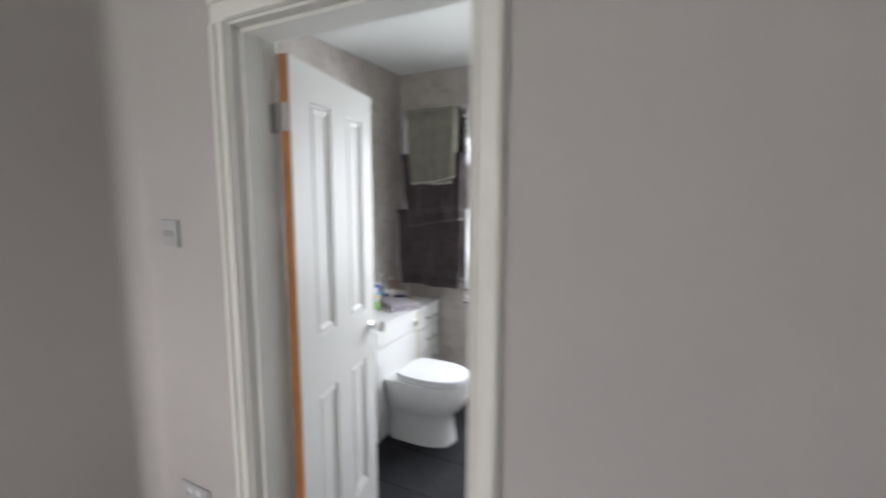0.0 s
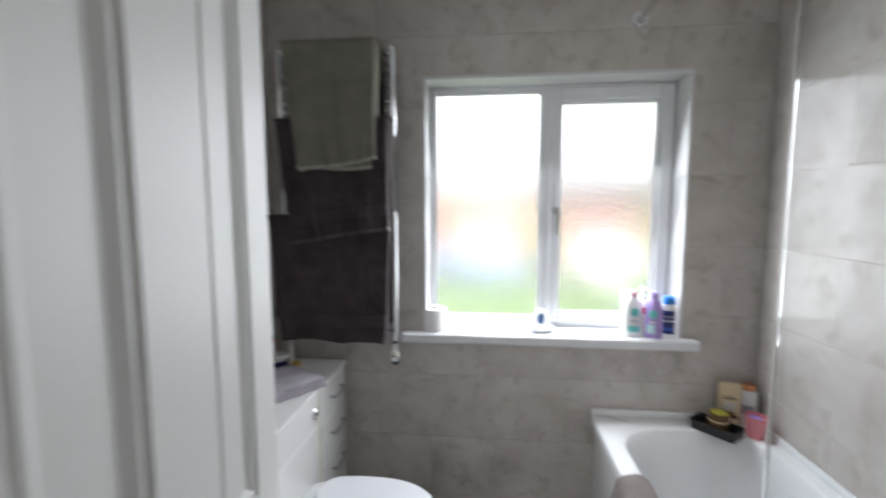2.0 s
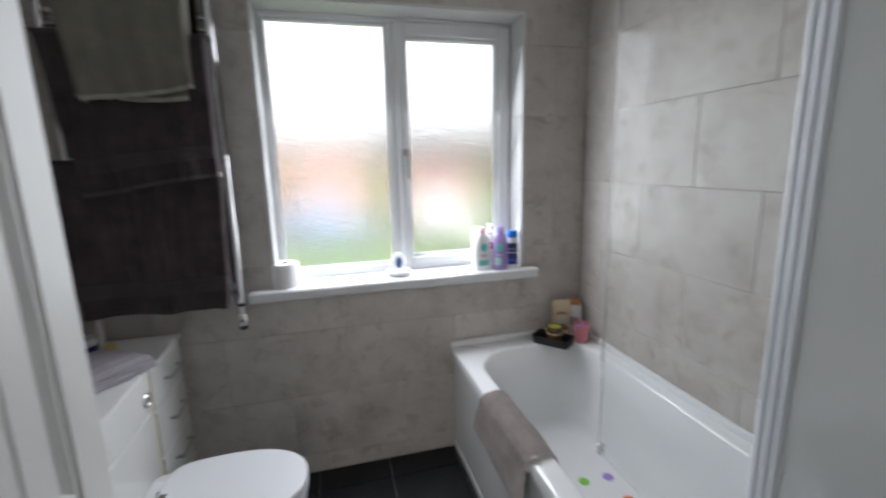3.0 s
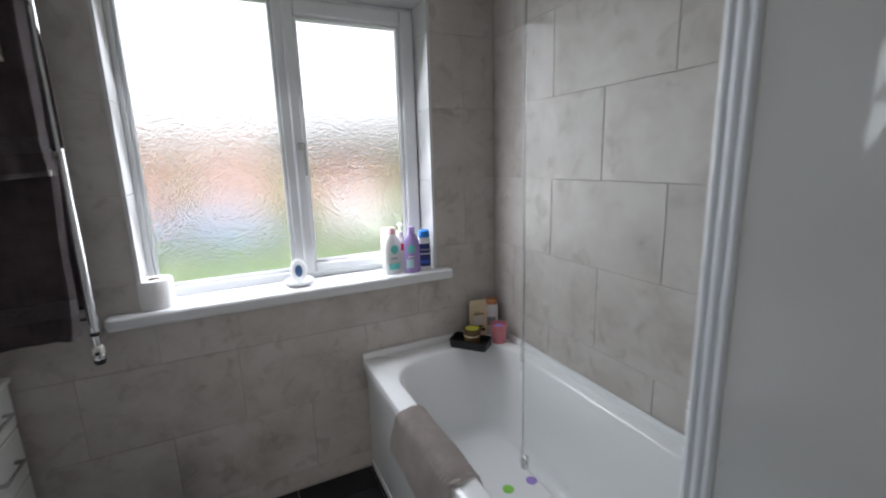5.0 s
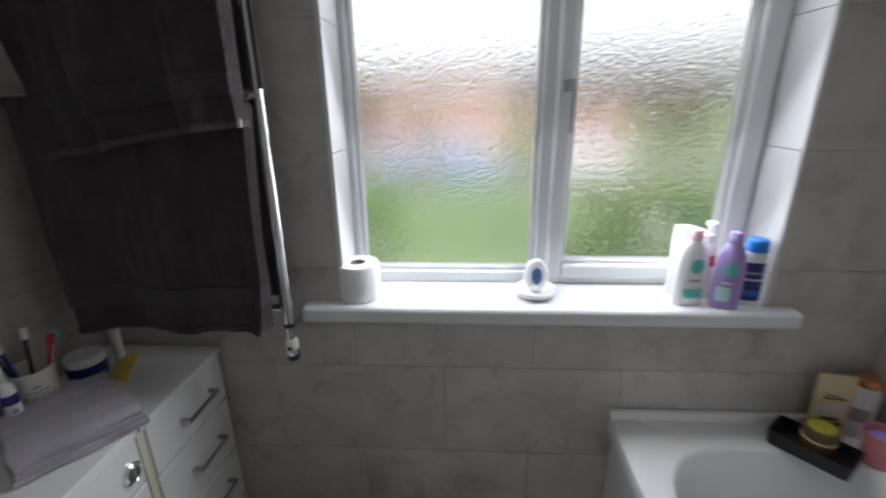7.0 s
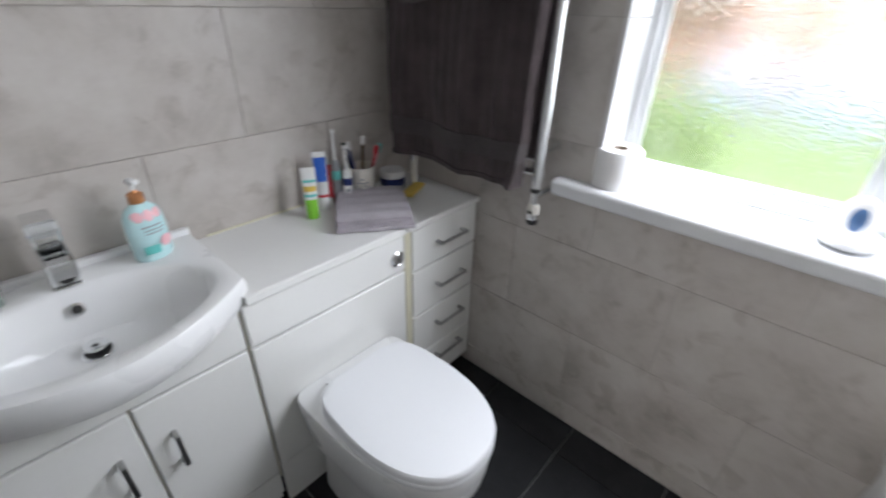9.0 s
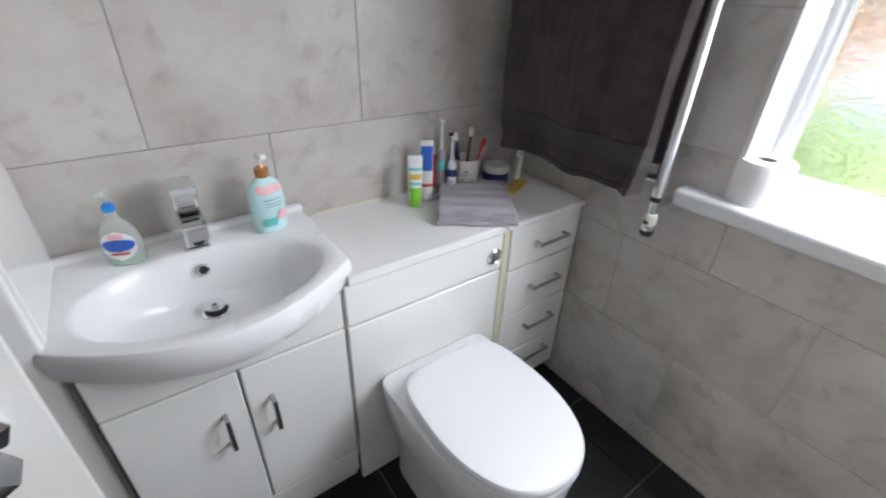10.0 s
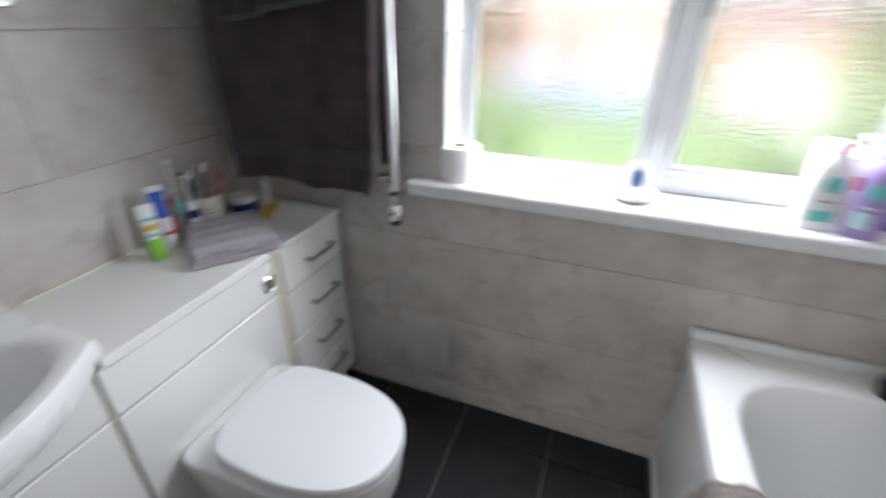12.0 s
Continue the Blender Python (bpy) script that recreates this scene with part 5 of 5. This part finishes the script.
dep = bpy.context.evaluated_depsgraph_get()
me = bpy.data.meshes.new_from_object(word.evaluated_get(dep))
bpy.data.objects.remove(word)
for v in me.vertices:
    q = radians(-35) + v.co.x / 0.039
    z = 0.041 + v.co.y
    r = 0.038 + 0.0056 * z / 0.106 + 0.0012 + v.co.z * 0.3
    v.co = Vector((r * math.cos(q), r * math.sin(q), z))
me.materials.clear()
me.materials.append(M_GREY)
new("lettering", me).parent = b
for k, (dx, dy, tilt, head, m) in enumerate(((0.012, 0.014, 14, M_RED, M_RED), (-0.004, 0.02, 18, M_TEAL, M_LTPINK), (-0.016, -0.006, -8, M_WHITE, M_NAVY), (0.008, -0.016, -13, M_BLACK, M_BLACK), (-0.012, 0.006, 4, M_WHITE, M_BROWN))):
    tb = thing("toothbrush", (-1.612 + dx * 0.6, 2.748 + dy * 0.6, DZ0 + 0.0065), 0, ("red", "pink and teal", "navy", "black", "brown")[k] + " toothbrush standing in the mug", "toothbrush", "brushes in the mug")
    d = Vector((math.sin(radians(tilt)) * 0.5, math.sin(radians(tilt)), 1)).normalized()
    L = 0.165 + 0.006 * k
    part("handle", tube([d * 0.0, d * L * 0.5, d * L * 0.8, d * L], 0.0042, 10), m, tb, smooth=True)
    bm = box(-0.005, 0.007, -0.006, 0.006, L - 0.024, L + 0.002, 0.002)
    bmesh.ops.rotate(bm, cent=(0, 0, 0), matrix=Vector((0, 0, 1)).rotation_difference(d).to_matrix(), verts=bm.verts)
    part("bristles", bm, head, tb)

jar = thing("cream_jar", (-1.603, 2.87, DZ0), 0, "navy cream jar with a white lid", "jar")
part("jar", lathe([(0.001, 0), (0.036, 0), (0.04, 0.006), (0.042, 0.03), (0.042, 0.046), (0.001, 0.046)], 32), M_NAVY, jar, smooth=True)
part("base", lathe([(0.0405, 0.006), (0.0412, 0.007), (0.0424, 0.018), (0.0421, 0.02)], 32), M_GREY, jar, smooth=True)
part("lid", lathe([(0.0425, 0.046), (0.0435, 0.048), (0.0435, 0.064), (0.041, 0.068), (0.001, 0.069)], 32), M_WHITE, jar, "white screw lid", smooth=True)
squeeze_tube("cream_tube", (-1.585, 2.952, DZ0), 20, 0.115, 0.026, M_CREAM, M_WHITE, "small cream tube standing on its cap", None, 0.0, 0.016)
pk = thing("sachet_packet", (-1.54, 2.905, DZ0), 25, "yellow flat packet lying on the unit", "packet")
part("packet", box(-0.02, 0.02, -0.062, 0.062, 0, 0.009, 0.002), M_YELLOW, pk)
bx = thing("soap_box", (-1.578, 2.808, DZ0), 12, "small cream box beside the mug", "box")
part("box", box(-0.03, 0.03, -0.022, 0.022, 0, 0.022, 0.003), M_CREAM, bx)

# folded cloth that lies across the joint of the two units
fold = thing("folded_hand_towel", (-1.487, 2.688, WTZ), 55, "lilac grey ribbed towel folded flat on the worktop", "towel")
for k in range(4):
    def f(u, v, k=k):
        e = 0.006 * noise.noise((u * 3, v * 3, k * 2.0))
        return ((-0.108 + 0.216 * u) * (1 - 0.02 * k) + e, (-0.124 + 0.248 * v) * (1 - 0.015 * k) + e, 0.002 + 0.0125 * k + 0.003 * noise.noise((u * 2.2, v * 2.2, k + 5.0)) - 0.006 * k / 3 * (abs(2 * u - 1) ** 5 + abs(2 * v - 1) ** 7) * 0.6 + 0.0015)
    part("fold", sheet(18, 26, f, 0.0112), M_LILAC, fold, smooth=True)

# ---- tiles: walls and floor ----


def tile_mesh(name, w, h, t, cut=None):
    """A rectangle with softened edges; with cut (x0, x1, z0, z1) a corner or side is missing."""
    bm = bmesh.new()
    if cut is None:
        e = 0.0012
        q = lambda d, y: [(d, y, d), (w - d, y, d), (w - d, y, h - d), (d, y, h - d)]
        loft([q(0, t), q(0, e), q(e, 0)], bm=bm)
    else:
        xs = sorted({0, w, *[min(max(c, 0), w) for c in cut[:2]]})
        zs = sorted({0, h, *[min(max(c, 0), h) for c in cut[2:]]})
        for a, b in zip(xs, xs[1:]):
            for c, d in zip(zs, zs[1:]):
                m, n = (a + b) / 2, (c + d) / 2
                if not (cut[0] < m < cut[1] and cut[2] < n < cut[3]):
                    bm.faces.new([bm.verts.new(p) for p in ((a, 0, c), (b, 0, c), (b, 0, d), (a, 0, d))])
        bmesh.ops.remove_doubles(bm, verts=bm.verts, dist=1e-5)
        r = bmesh.ops.extrude_face_region(bm, geom=bm.faces[:])
        for v in r["geom"]:
            if isinstance(v, bmesh.types.BMVert):
                v.co.y += t
    bmesh.ops.recalc_face_normals(bm, faces=bm.faces)
    me = bpy.data.meshes.new(name)
    bm.to_mesh(me)
    bm.free()
    return me


tile_cache = {}


def lay(wall, origin, turn, length, height, first, z_first, mat, pw=0.4945, ph=0.297, gap=0.0018, hole=None):
    """Half-bond courses over a wall face; origin is the face's lower left, seen from the room."""
    m0 = pose(*origin, 0, 0, turn)
    k = -1
    while True:
        z0, z1 = max(0.0, z_first + k * ph), min(height, z_first + (k + 1) * ph)
        if z0 >= height:
            break
        if z1 > z0 + 0.01:
            x = (first + (0.5 * pw if k % 2 else 0)) % pw - pw
            while x < length:
                a, b = max(0.0, x), min(length, x + pw)
                x += pw
                if b - a < 0.012:
                    continue
                a2, b2, c2, d2 = a + gap / 2, b - gap / 2, z0 + gap / 2, z1 - gap / 2
                cut = None
                if hole and hole[0] < b2 and hole[1] > a2 and hole[2] < d2 and hole[3] > c2:
                    cut = tuple(round(c, 4) for c in (hole[0] - a2, hole[1] - a2, hole[2] - c2, hole[3] - c2))
                    if cut[0] <= 0 and cut[1] >= b2 - a2 and cut[2] <= 0 and cut[3] >= d2 - c2:
                        continue
                key = (round(b2 - a2, 4), round(d2 - c2, 4), cut, mat.name)
                if key not in tile_cache:
                    tile_cache[key] = tile_mesh("tile", key[0], key[1], T, cut)
                    tile_cache[key].materials.append(mat)
                ob = new("tile", tile_cache[key])
                ob.matrix_world = m0 @ pose(a2, 0, c2)
                ob.parent = wall
        k += 1


H = (WX0 - XL, WX1 - XL, WZ0, WZ1)
lay(wall_window, (XL, YW, 0), 0, XR - XL, ZC, (-0.953 - XL), 0.085, M_TILE, hole=H)
lay(wall_left, (XL, YB, 0), 90, YW - YB, ZC, (2.195 - YB), 0.085, M_TILE)
lay(wall_right, (XR, YW, 0), -90, YW - YB, ZC, (YW - 2.13) + 0.2472, 0.085, M_TILE)

floor = bpy.data.objects["floor"]
FP = 0.317
for i in range(-3, 5):
    for j in range(-7, 3):
        a, b = -0.868 + i * FP, -0.868 + (i + 1) * FP
        c, d = 2.90 + j * FP, 2.90 + (j + 1) * FP
        a, b, c, d = max(a, XL), min(b, XR), max(c, YH + 0.002), min(d, YW)
        if b - a < 0.01 or d - c < 0.01:
            continue
        key = (round(b - a - 0.004, 4), round(d - c - 0.004, 4), "f")
        if key not in tile_cache:
            tile_cache[key] = tile_mesh("tile", key[0], key[1], 0.0068)
            tile_cache[key].materials.append(M_SLATE)
        ob = new("tile", tile_cache[key])
        ob.matrix_world = pose(a + 0.002, c + 0.002, 0.0) @ pose(0, 0, 0, -90, 0, 0)
        ob.parent = floor
